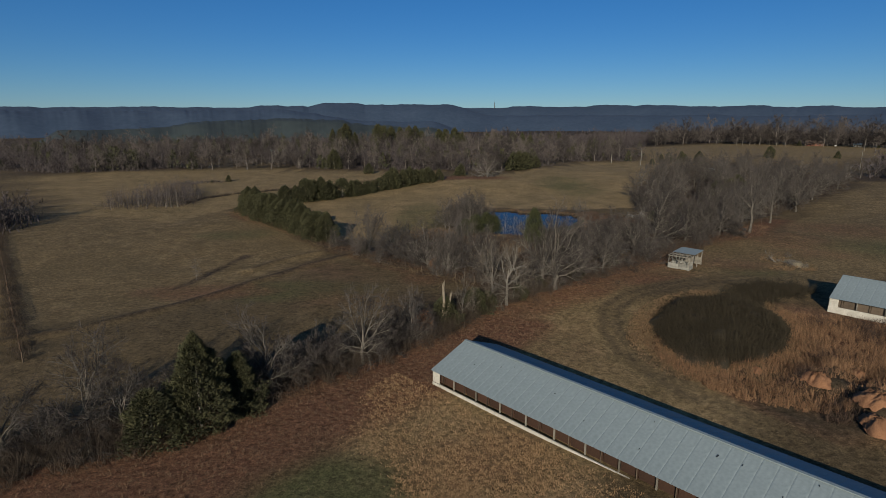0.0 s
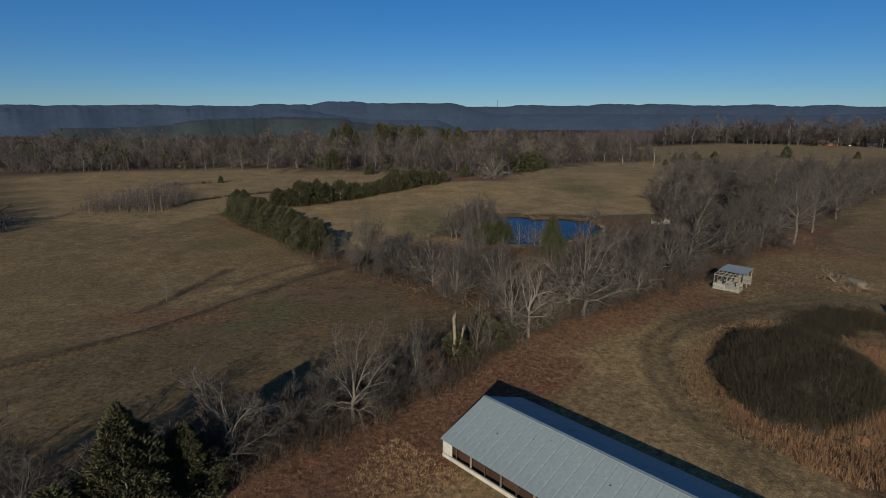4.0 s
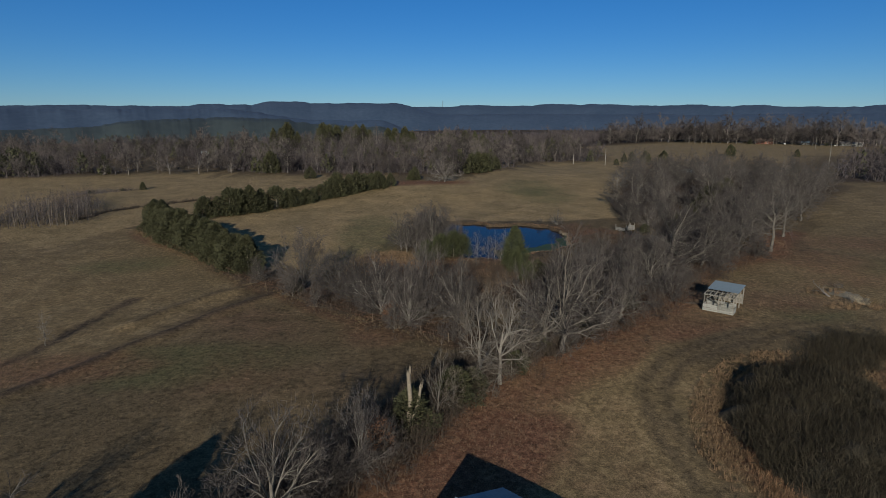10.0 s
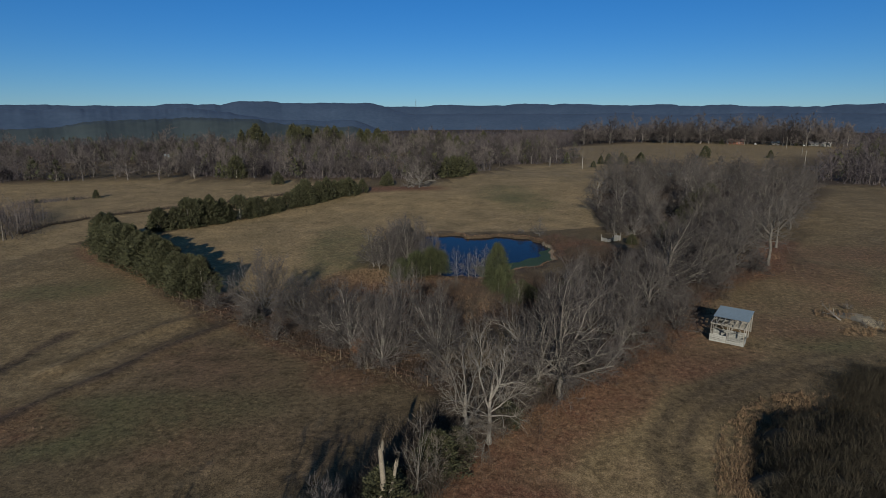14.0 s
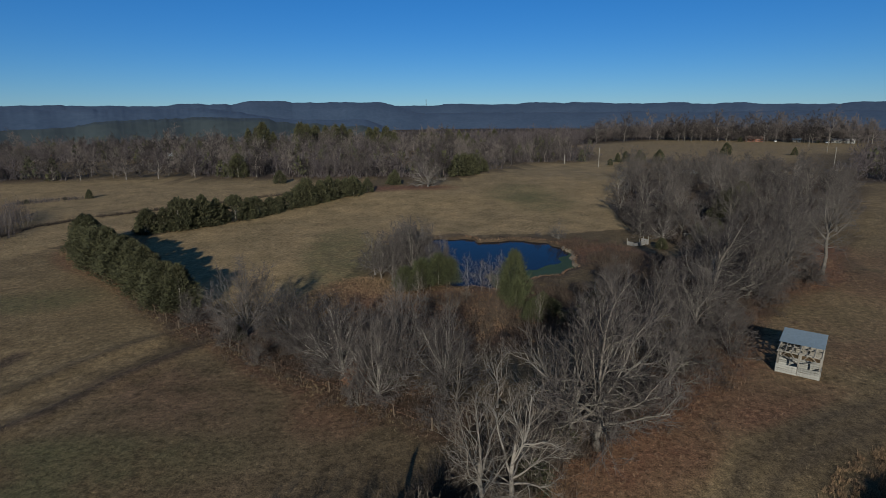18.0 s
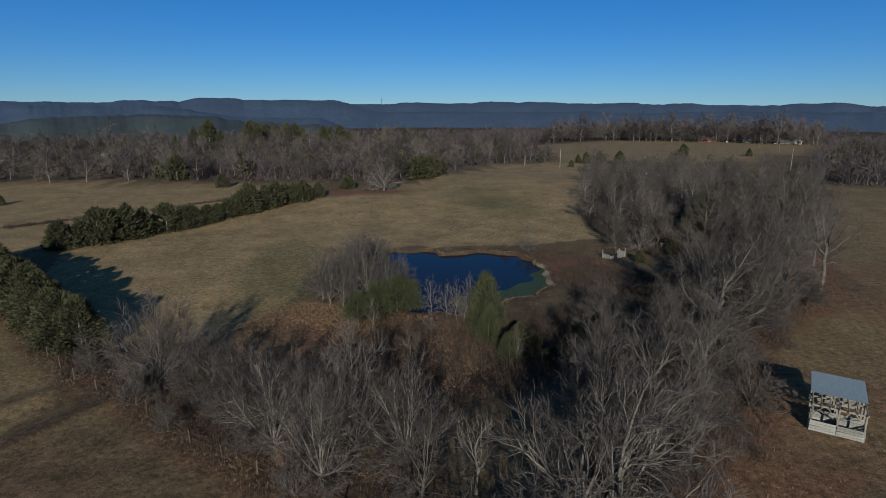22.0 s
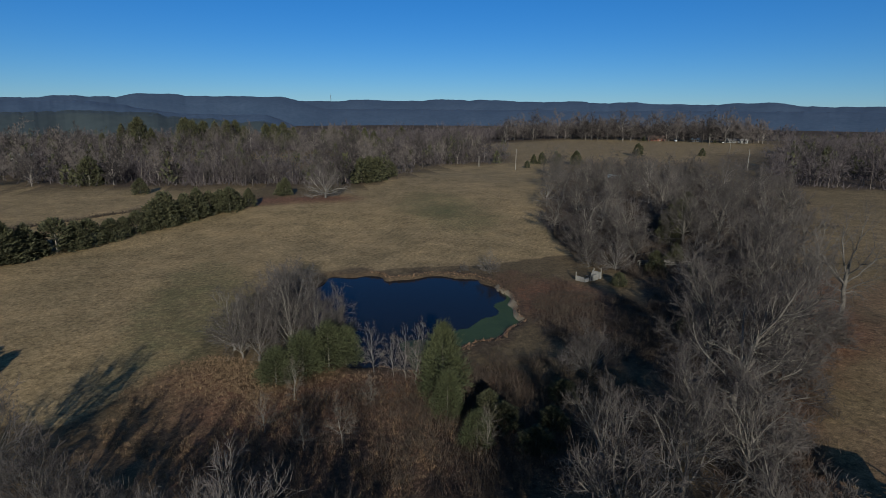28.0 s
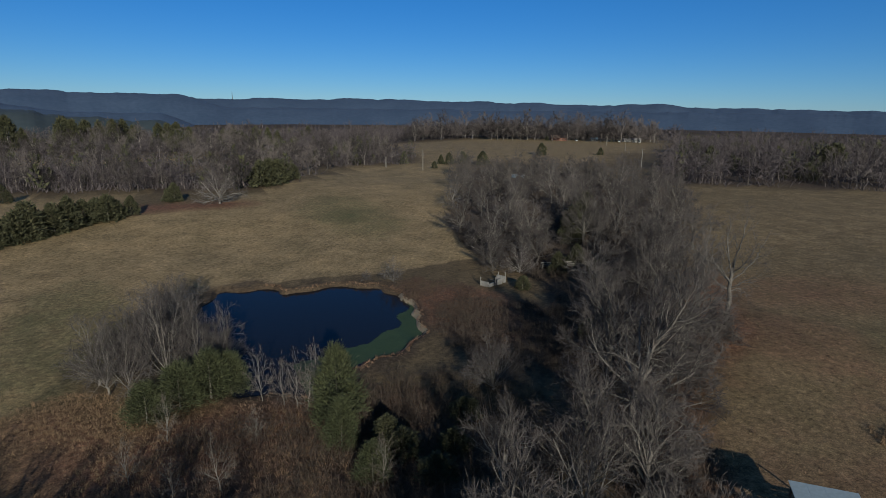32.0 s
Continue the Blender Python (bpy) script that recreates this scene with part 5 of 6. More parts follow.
_p = scatter_line(FENCE_SOUTH[:9], 1900, 1.6, _r) + [-0.7, 0.7]
brush("south_undergrowth", _p, _r.uniform(1.0, 2.9, len(_p)), 26, M_BRUSH, "tangled brown undergrowth along the south fence row", seed=31)
_p = scatter_line(FENCE_WEST, 700, 0.7, _r)
brush("west_undergrowth", _p, _r.uniform(0.4, 1.3, len(_p)), 22, M_BRUSH, "dark brush along the west fence line", seed=39)
_p = scatter_line([(-80, 128), (-78.4, 138.5), (-71.4, 147.7), (-59.1, 157.2), (-40, 168), (-10, 186)], 420, 0.5, _r)
brush("field_line_weeds", _p, _r.uniform(0.4, 1.2, len(_p)), 14, M_BRUSH, "line of brown weeds along an old field fence", wide=0.12, seed=40)
_p = scatter_line(FENCE_SOUTH[8:14], 520, 1.6, _r)
brush("corner_undergrowth", _p, _r.uniform(0.4, 1.3, len(_p)), 26, M_REDBRUSH, "reddish brown undergrowth below the fence row trees", seed=32)
_p = scatter_line(FENCE_NORTH[:6], 300, 1.8, _r)
brush("north_undergrowth", _p, _r.uniform(0.4, 1.2, len(_p)), 26, M_BRUSH, "tangled brown undergrowth along the north fence row", seed=33)
_p = dry(np.concatenate([scatter_disc(15, 60, 15, 10, 300, _r), scatter_disc(28, 62, 11, 12, 420, _r), scatter_disc(46, 78, 9, 13, 420, _r)]))
brush("pond_undergrowth", _p, _r.uniform(0.5, 1.7, len(_p)), 26, M_BRUSH, "dark bramble and weeds below the pond bank", seed=34)
_p = dry(np.concatenate([scatter_disc(20, 67, 11, 5, 260, _r), scatter_disc(43, 94, 6, 9, 200, _r)]))
brush("pond_weeds", _p, _r.uniform(0.4, 1.1, len(_p)), 26, M_REDBRUSH, "reddish weeds round the pond bank", seed=35)
_p = _r.uniform((40, 58), (170, 236), (5200, 2))
_p = _p[within(_p[:, 0], _p[:, 1], WOOD)]
_p = _p[(_p[:, 1] < 130) | (_r.random(len(_p)) < 0.4)]
brush("wood_undergrowth", _p, _r.uniform(0.8, 2.8, len(_p)), 30, M_BRUSH, "dark undergrowth below the woodland trees", wide=0.05, seed=36)
_p = scatter_line([(19, 32), (30, 39), (38, 46), (46, 54), (55, 63)], 300, 2.2, _r)
brush("row_undergrowth", _p, _r.uniform(0.6, 1.8, len(_p)), 24, M_BRUSH, "brown undergrowth below the east fence row", seed=37)


def round_thicket():
    """The round bramble thicket behind the barn: a dense lumpy mass with stems standing out of it."""
    rng = np.random.default_rng(41)
    cx, cy, rx, ry = THICKET
    n, m = 90, 22
    a = np.linspace(0, 2 * np.pi, n, endpoint=False)
    v = []
    for j in range(m):
        r = 1 - j / (m - 1)
        lob = 1 + 0.08 * np.sin(3 * a + 1) + 0.06 * np.sin(5 * a) + 0.05 * np.sin(11 * a + 2) + 0.04 * np.sin(19 * a + 4)
        x, y = cx + rx * r * lob * np.cos(a) + 0.28 * ry * r * np.sin(a), cy + ry * r * lob * np.sin(a)
        h = 1.75 * (1 - r ** 5) * (1 + 0.35 * waves(x, y, 1.1) + 0.2 * waves(y, x, 0.4))
        v.append(np.stack([x, y, ground_z(x, y) - 0.1 + h], axis=1))
    i = (np.arange(m - 1)[:, None] * n + np.arange(n)[None, :]).ravel()
    k = (np.arange(m - 1)[:, None] * n + (np.arange(n)[None, :] + 1) % n).ravel()
    ob = thing("bramble_thicket", Matrix.Identity(4), "round dark bramble thicket behind the long barn", "thicket", kind="stuff")
    part("mass", mesh_of("mass", np.concatenate(v), np.stack([i, k, k + n, i + n], axis=1), M_THICKET, True), ob)
    p = scatter_disc(cx, cy, rx * 0.97, ry * 0.97, 1500, rng)
    q = np.hypot((p[:, 0] - cx) / rx, (p[:, 1] - cy) / ry)
    p[:, 0] += 0.28 * (p[:, 1] - cy)
    hh = 1.62 * (1 - q ** 5) * (1 + 0.32 * waves(p[:, 0], p[:, 1], 1.1))
    base = np.stack([p[:, 0], p[:, 1], ground_z(p[:, 0], p[:, 1]) + hh], axis=1)
    kk = np.repeat(np.arange(len(p)), 34)
    b = base[kk] + rng.normal(0, 0.3, (len(kk), 3)) * [[1, 1, 0.5]]
    sv, sf, _ = spikes(b, rng.normal(0, 0.7, (len(kk), 3)) + [[0, 0, 0.9]], rng.uniform(0.3, 1.0, len(kk)), 0.05, rng)
    part("stems", mesh_of("stems", sv, sf, M_THICKET), ob)
    return ob


M_THICKET = material("dark_brambles", (0.016, 0.014, 0.009), (0.052, 0.042, 0.028), 1.1, 0.9, bump=0.9, fine=6)
round_thicket()
_p = scatter_line([(42, 21), (47, 24.5), (53, 26.5)], 260, 1.6, _r)
brush("thicket_strip", _p, _r.uniform(0.8, 1.7, len(_p)), 40, M_THICKET, "dark brambles between the thicket and the second barn", seed=38)


CLAY = [(37.1, -3.5, 1.5), (38.9, -8.9, 1.8), (33.2, -0.1, 0.7), (37.0, -11.3, 1.6), (42.3, -1.8, 1.1)]


def clay_mound(x, y, s, seed):
    """A dumped heap of red clay, steep and washed out on its sunny face."""
    rng = np.random.default_rng(seed)
    n, m = 40, 12
    a = np.linspace(0, 2 * np.pi, n, endpoint=False)
    ph = rng.uniform(0, 6, 4)
    v = []
    for j in range(m):
        r = 1 - j / (m - 1)
        lob = 1 + 0.16 * np.sin(2 * a + ph[0]) + 0.10 * np.sin(3 * a + ph[1]) + 0.05 * np.sin(9 * a + ph[2])
        h = 0.6 * s * (1 - r ** 2.6) * (1 + 0.22 * np.sin(5 * a + ph[3]) * r)
        px, py = s * r * lob * np.cos(a), 0.8 * s * r * lob * np.sin(a)
        v.append(np.stack([px, py, h - 0.1 + rng.normal(0, 0.05 * s, n)], axis=1))
    i = (np.arange(m - 1)[:, None] * n + np.arange(n)[None, :]).ravel()
    k = (np.arange(m - 1)[:, None] * n + (np.arange(n)[None, :] + 1) % n).ravel()
    ob = new("clay_mound", mesh_of("clay_mound", np.concatenate(v), np.stack([i, k, k + n, i + n], axis=1), M_CLAY, True))
    ob.matrix_basis = at(x, y, rng.uniform(0, 360))
    return tagged(ob, "heap of bare orange-red clay among the broomsedge", "soil heap", "clay heaps")


for _i, (_x, _y, _s) in enumerate(CLAY):
    clay_mound(_x, _y, _s, 80 + _i)


def grass(name, p, h, per, mat, label, wide=0.045, spread=0.35, seed=1):
    rng = np.random.default_rng(seed)
    z = ground_z(p[:, 0], p[:, 1])
    k = np.repeat(np.arange(len(p)), per)
    q = np.stack([p[k, 0], p[k, 1], z[k] - 0.03], axis=1) + rng.normal(0, 0.09, (len(k), 3)) * [[1, 1, 0]]
    lean = np.repeat(rng.normal(0, 0.12, (len(p), 3)), per, axis=0)
    d = rng.normal(0, spread, (len(k), 3)) * [[1, 1, 0.2]] + lean + [[0, 0, 1]]
    v, f, _ = spikes(q, d, np.broadcast_to(h, len(p))[k] * rng.uniform(0.5, 1.1, len(k)), wide, rng)
    return tagged(new(name, mesh_of(name, v, f, mat)), label, "grass", kind="stuff")


_p = _r.uniform((-50, -40), (78, 78), (90000, 2))
_g = growth(_p[:, 0], _p[:, 1])
_ok = (pond_edge(_p[:, 0], _p[:, 1]) > 0.1) & (_g[2] < 0.35)
_d = (waves(_p[:, 0], _p[:, 1], 2.0) + 0.6 * waves(_p[:, 1], _p[:, 0], 0.8)) * 0.5
_s = _p[_ok & (_g[0] + 0.25 * _d > _r.uniform(0.35, 0.95, len(_p)))]
grass("broomsedge", _s, _r.uniform(0.15, 0.42, len(_s)), 7, M_WEED, "dull reddish weeds and broomsedge standing in tufts", 0.035, 0.5, seed=51)
_s = _p[_ok & (_g[0] < 0.5) & (_d > _r.uniform(-0.4, 0.7, len(_p)))]
grass("dry_grass", _s, _r.uniform(0.08, 0.24, len(_s)), 6, M_STRAW, "short dry tan pasture grass", 0.03, 0.6, seed=52)
_p = scatter_disc(42, 4, 17, 13, 7000, _r)
_q = np.hypot((_p[:, 0] - THICKET[0] - 0.28 * (_p[:, 1] - THICKET[1])) / THICKET[2], (_p[:, 1] - THICKET[1]) / THICKET[3])
_p = _p[(_q > 0.95) & (line_distance(_p[:, 0], _p[:, 1], FARM_TRACK) > 2.0) & (np.hypot(_p[:, 0] - 39, _p[:, 1] + 5) > _r.uniform(0, 4.5, len(_p)))]
for _x, _y, _s in CLAY:
    _p = _p[np.hypot(_p[:, 0] - _x, (_p[:, 1] - _y)) > _r.uniform(0.35, 0.95, len(_p)) * _s]
_p = _p[~within(_p[:, 0], _p[:, 1], [(51, 18), (58, 26), (100, -20), (90, -28)])]
grass("tall_sedge", _p, _r.uniform(0.5, 1.15, len(_p)) * (1 + 0.3 * waves(_p[:, 0], _p[:, 1], 1.5)), 13, M_SEDGE, "tall orange broomsedge between the barns", 0.032, 0.28, seed=53)
_p = scatter_line(FENCE_NORTH, 1300, 0.7, _r) + [-1.6, -1.6]
grass("fence_grass", _p, _r.uniform(0.15, 0.4, len(_p)), 7, M_STRAW, "tall pale grass along the fences", 0.03, 0.4, seed=54)
_p = scatter_disc(5, -9, 13, 16, 21000, _r)
_p = _p[(_p[:, 0] > -3.2 + 3.4 * waves(_p[:, 1], _p[:, 0], 1.6) - 3.2 * smooth(-15, -9, _p[:, 1]) + _r.normal(0, 1.3, len(_p))) & (_p[:, 0] * 0.738 + _p[:, 1] * 0.675 < -0.8) & (waves(_p[:, 0], _p[:, 1], 3) > _r.uniform(-1, 0.5, len(_p)))]
grass("golden_grass", _p, _r.uniform(0.1, 0.32, len(_p)), 7, M_GOLD, "golden dry grass on the sunny side of the long barn", 0.045, 0.5, seed=56)
_t = _r.uniform(0, 2 * np.pi, 5200)
_k = 1.0 + 0.42 * _r.uniform(0, 1, 5200) ** 1.5
_p = np.stack([THICKET[0] + THICKET[2] * _k * np.cos(_t) + 0.28 * THICKET[3] * _k * np.sin(_t), THICKET[1] + THICKET[3] * _k * np.sin(_t)], axis=1)
_p = _p[waves(_p[:, 0], _p[:, 1], 0.9) > _r.uniform(-1.1, 0.5, len(_p))]
grass("thicket_grass", _p, _r.uniform(0.2, 0.55, len(_p)), 12, M_RING, "tall tan grass ringing the thicket", 0.045, 0.35, seed=57)
_p = scatter_disc(26, 90, 15, 20, 9000, _r)
_f = pond_edge(_p[:, 0], _p[:, 1])
_p = _p[(_f > 0.0) & (_f < 0.16)]
grass("shore_grass", _p, _r.uniform(0.15, 0.45, len(_p)), 6, M_WEED, "pale dead grass along the pond's shore", 0.05, 0.4, seed=55)

_p = dry(np.concatenate([scatter_disc(9, 63, 12, 11, 3200, _r), scatter_disc(-1, 73, 7, 9, 2600, _r)]))
_p = _p[waves(_p[:, 0], _p[:, 1], 2.2) > _r.uniform(-0.8, 0.6, len(_p))]
grass("bank_grass", _p, _r.uniform(0.2, 0.6, len(_p)), 9, M_RING, "tan and rusty grass below the pond bank", 0.03, 0.45, seed=58)

# pale mud along the pond's east shore, and the algae on its shallows


def shore_band(name, f0, f1, z, mat, label, category, box):
    """The strip of the sheet between two bounds of the pond's edge."""
    xs, ys = np.arange(box[0], box[1], 0.3), np.arange(box[2], box[3], 0.3)
    gx, gy = np.meshgrid(xs, ys)
    f = pond_edge(gx, gy)
    v = np.stack([gx.ravel(), gy.ravel(), z(gx, gy).ravel()], axis=1)
    nx = len(xs)
    i = (np.arange(len(ys) - 1)[:, None] * nx + np.arange(nx - 1)[None, :])
    c = f[:-1, :-1]
    wob = 0.05 * waves(gx[:-1, :-1], gy[:-1, :-1], 0.7)
    i = i[(c + wob > f0(gx[:-1, :-1], gy[:-1, :-1])) & (c + wob < f1)]
    return tagged(new(name, mesh_of(name, v, np.stack([i, i + 1, i + nx + 1, i + nx], axis=1), mat, True)), label, category, kind="stuff")


shore_band("shore_mud", lambda x, y: -0.10 + 0 * x + 0.2 * (y > 97), 0.06, lambda x, y: ground_z(x, y) + 0.03, M_SILT, "pale dried mud along the pond's east shore", "mud", (28, 42, 73, 104))
shore_band("pond_algae", lambda x, y: -0.80 + 0.80 * smooth(-4, 6, (y - 86) * 0.9 - (x - 32) * 0.5), -0.05, lambda x, y: WATER + 0.012 + 0 * x, M_ALGAE, "green algae film on the pond's shallow end", "algae", (20, 40, 73, 98))



def worn_patch(name, cx, cy, rx, ry, mat, label):
    """A ragged sheet of washed soil lying on the ground."""
    xs, ys = np.arange(cx - 1.4 * rx, cx + 1.4 * rx, 0.25), np.arange(cy - 1.4 * ry, cy + 1.4 * ry, 0.25)
    gx, gy = np.meshgrid(xs, ys)
    v = np.stack([gx.ravel(), gy.ravel(), ground_z(gx, gy).ravel() + 0.05], axis=1)
    nx = len(xs)
    i = (np.arange(len(ys) - 1)[:, None] * nx + np.arange(nx - 1)[None, :])
    f = np.hypot((gx - cx) / rx, (gy - cy) / ry) + 0.28 * waves(gx, gy, 0.6) + 0.15 * waves(gy, gx, 0.22)
    i = i[f[:-1, :-1] < 1]
    return tagged(new(name, mesh_of(name, v, np.stack([i, i + 1, i + nx + 1, i + nx], axis=1), mat, True)), label, "soil", kind="stuff")


worn_patch("eroded_soil", 62.2, 42.0, 2.3, 2.5, M_SILT, "washed grey soil round a hollow in the grass")
_p = np.concatenate([scatter_disc(60.2, 44.4, 2.4, 2.2, 60, _r), scatter_disc(60, 38.2, 4.5, 1.6, 90, _r)])
grass("gully_grass", _p, _r.uniform(0.3, 0.7, len(_p)), 14, M_RING, "tall tan grass beside the washed hollow", 0.04, 0.3, seed=59)
_p = np.concatenate([scatter_disc(54, 8, 4.5, 5.5, 150, _r), scatter_disc(47.5, 12.5, 1.8, 1.6, 24, _r), scatter_disc(36.2, -3, 2.4, 1.2, 22, _r), scatter_disc(42.5, 2.5, 2.2, 1.6, 22, _r), scatter_disc(36, -8.5, 1.6, 1.6, 18, _r)])
brush("sedge_brush", _p, _r.uniform(0.6, 1.5, len(_p)), 30, M_REDBRUSH, "dark brown weeds standing among the broomsedge", seed=42)

# ---- small things ----


def broken_tree():
    ob = thing("broken_tree", at(1.2, 15.5, 0, 1.1), "pale broken tree trunk with a splintered top", "dead tree")
    rng = np.random.default_rng(61)

    def shaft(p0, p1, r0, r1, teeth):
        segs, p = [], np.array(p0, float)
        q = np.array(p1, float)
        pts = [p + (q - p) * t + rng.normal(0, 0.05, 3) * (0 < t < 1) for t in np.linspace(0, 1, 6)]
        for i in range(5):
            a, b = r0 + (r1 - r0) * i / 5, r0 + (r1 - r0) * (i + 1) / 5
            segs.append((*pts[i], *pts[i + 1], a, b))
        v, f = tubes(segs, 8)
        n = 14
        an = rng.uniform(0, 2 * np.pi, n)
        base = pts[-1] + np.stack([np.cos(an), np.sin(an), np.zeros(n)], axis=1) * r1 * 0.8 - [0, 0, 0.1]
        sv, sf, _ = spikes(base, rng.normal(0, 0.1, (n, 3)) + (q - p) / np.linalg.norm(q - p), rng.uniform(0.2, teeth, n), 0.14, rng)
        return mesh_of("trunk", np.concatenate([v, sv]), [f, sf + len(v)], M_SNAG)

    part("trunk", shaft((0, 0, -0.2), (0.05, 0.1, 5.2), 0.21, 0.15, 0.8), ob)
    part("broken_limb", shaft((0.12, 0, 0.5), (0.95, 0.3, 3.9), 0.14, 0.10, 0.7), ob)
    part("stub", shaft((0.3, 0.05, 1.6), (0.75, 0.0, 2.5), 0.10, 0.06, 0.3), ob)
    return ob


broken_tree()


def withered_shrub(x, y, s):
    ob = thing("withered_oak", at(x, y, 40, s), "small oak still holding withered brown leaves", "tree", "withered oaks")
    rng = np.random.default_rng(int(x * 10) % 97 + 5)
    wood, fine = bare_tree(71, 4.0, width=0.8, trunk=0.15, limbs=8, subs=4, shoots=2, twigs=2, twig_len=0.5)
    part("trunk", mesh_of("trunk", *wood, M_BARK, True), ob)
    n = 1400
    d = rng.normal(0, 1, (n, 3))
    d /= np.linalg.norm(d, axis=1, keepdims=True)
    p = d * rng.uniform(0.5, 1, (n, 1)) ** 0.5 * [[1.5, 1.5, 1.3]] * (1 + 0.2 * np.sin(d[:, :1] * 7)) + [[0, 0, 2.1]]
    v, f, _ = spikes(p, rng.normal(0, 1, (n, 3)), rng.uniform(0.12, 0.28, n), 0.14, rng)
    part("leaves", mesh_of("leaves", v, f, M_LEAF), ob, "withered brown leaves")
    return ob


withered_shrub(-1.2, 13.2, 0.9)
withered_shrub(0.2, 43.0, 0.8)


def ruin():
    """What is left of a small building in the wood: broken white walls and posts."""
    x, y = 54.0, 95.4
    ob = thing("ruined_shed", at(x, y, 25, 0.9), "collapsed white concrete shed among the trees", "ruin")
    for nm, dx, dy, sx, sy, sz, rz, mt in (("wall", 0, 0, 1.5, 0.2, 1.15, 0, M_CONCRETE), ("wall", -1.9, 0.3, 1.3, 0.2, 0.8, 4, M_CONCRETE), ("wall", 1.5, 0.7, 0.2, 1.8, 1.3, 0, M_CONCRETE), ("wall", -2.5, 1.3, 0.2, 1.7, 1.0, 0, M_CONCRETE), ("slab", -0.6, 1.5, 1.9, 1.3, 0.12, 20, M_CONCRETE)):
        part(nm, box_mesh(nm, sx, sy, sz, mt, 0.03), ob, m=pose(dx, dy, -0.1, 0, 0, rz))
    for dx, dy, h, a in ((-1.1, 0.1, 1.6, 0.06), (2.2, 0.2, 1.9, -0.1), (2.3, 1.9, 1.5, 0.12), (-2.6, 2.0, 1.7, -0.05)):
        part("post", box_mesh("post", 0.13, 0.13, h, M_WOOD), ob, m=Matrix.Translation((dx, dy, -0.1)) @ Matrix.Rotation(a, 4, "Y"))
    for dx, dy, rz in ((0.2, 1.0, 30), (-1.4, 0.9, -20), (1.0, 2.0, 70)):
        part("fallen_board", box_mesh("fallen_board", 1.8, 0.18, 0.05, M_WOOD), ob, m=pose(dx, dy, 0.14, 6, 4, rz))
    return ob


ruin()


def feed_bunk(x, y, rz, length):
    ob = thing("feed_bunk", at(x, y, rz), "long old timber feed bunk under the trees", "feed trough")
    n = int(length / 1.1)
    for i in range(n + 1):
        for dy in (-0.4, 0.4):
            part("leg", box_mesh("leg", 0.12, 0.12, 0.95, M_WOOD), ob, m=pose(i * 1.1, dy, -0.05, 0, RNG.normal(0, 4), 0))
    for dy, z in ((-0.45, 0.75), (0.45, 0.8), (-0.42, 0.45)):
        part("rail", box_mesh("rail", length, 0.05, 0.2, M_WOOD), ob, m=pose(length / 2, dy, z, 0, 0.6, 0))
    part("trough_floor", box_mesh("trough_floor", length, 0.7, 0.05, M_DARKWOOD), ob, m=pose(length / 2, 0, 0.42))
    return ob


def house(name, x, y, rz, w, d, h, rise, wall, roof, label, windows=3):
    """A far house with its walls, roof, door and windows."""
    ob = thing(name, at(x, y, rz), label, "house", "far houses")
    part("wall", box_mesh("wall", w, d, h, wall, 0.03), ob, m=pose(0, 0, -0.3))
    bm = bmesh.new()
    e = 0.4
    prof = [(-d / 2 - e, h - 0.35), (0, h + rise), (d / 2 + e, h - 0.35), (0, h + rise - 0.2)]
    a = [bm.verts.new((-w / 2 - e, p, q)) for p, q in prof]
    b = [bm.verts.new((w / 2 + e, p, q)) for p, q in prof]
    for i in range(4):
        bm.faces.new((a[i], a[(i + 1) % 4], b[(i + 1) % 4], b[i]))
    bm.faces.new(a[::-1])
    bm.faces.new(b)
    me = bpy.data.meshes.new("roof")
    bm.to_mesh(me)
    bm.free()
    me.materials.append(roof)
    part("roof", me, ob)
    for s in (-1, 1):
        bm = bmesh.new()
        t = [bm.verts.new((s * (w / 2 - 0.05), p, q)) for p, q in ((-d / 2, h - 0.35), (d / 2, h - 0.35), (0, h + rise - 0.22))]
        t2 = [bm.verts.new((s * (w / 2 - 0.2), v.co.y, v.co.z)) for v in t]
        bm.faces.new(t)
        bm.faces.new(t2[::-1])
        me = bpy.data.meshes.new("gable")
        bm.to_mesh(me)
        bm.free()
        me.materials.append(wall)
        part("gable", me, ob)
    for i in range(windows):
        px = -w / 2 + w * (i + 0.5) / windows
        if i == windows // 2:
            part("door", box_mesh("door", 1.0, 0.12, 2.05, M_DARKWOOD), ob, m=pose(px, -d / 2 - 0.02, -0.1))
        else:
            fr = part("window", box_mesh("window", 1.3, 0.12, 1.2, M_WHITE), ob, m=pose(px, -d / 2 - 0.02, 0.75))
            part("pane", box_mesh("pane", 1.1, 0.04, 1.0, M_GLASS), fr, m=pose(0, -0.06, 0.1))
    return ob


def far_car(x, y, rz, paint, label):
    ob = thing("car", at(x, y, rz), label, "car", "parked cars")
    part("body", box_mesh("body", 4.4, 1.75, 0.7, paint, 0.15), ob, m=pose(0, 0, 0.35))
    part("cabin", box_mesh("cabin", 2.3, 1.55, 0.6, M_GLASS, 0.15), ob, m=pose(-0.2, 0, 1.0))
    v, f = tubes([(0, -0.1, 0, 0, 0.1, 0, 0.33, 0.33)], 10)
    v = np.concatenate([v, [(0, -0.1, 0), (0, 0.1, 0)]])
    caps = np.array([(i, (i + 1) % 10, 20) for i in range(10)] + [(10 + i, 10 + (i + 1) % 10, 21) for i in range(10)])
    wm = mesh_of("wheel", v, [f, caps], M_DARKWOOD)
    for dx in (-1.35, 1.35):
        for dy in (-0.8, 0.8):
            part("wheel", wm, ob, m=pose(dx, dy, 0.36))
    return ob


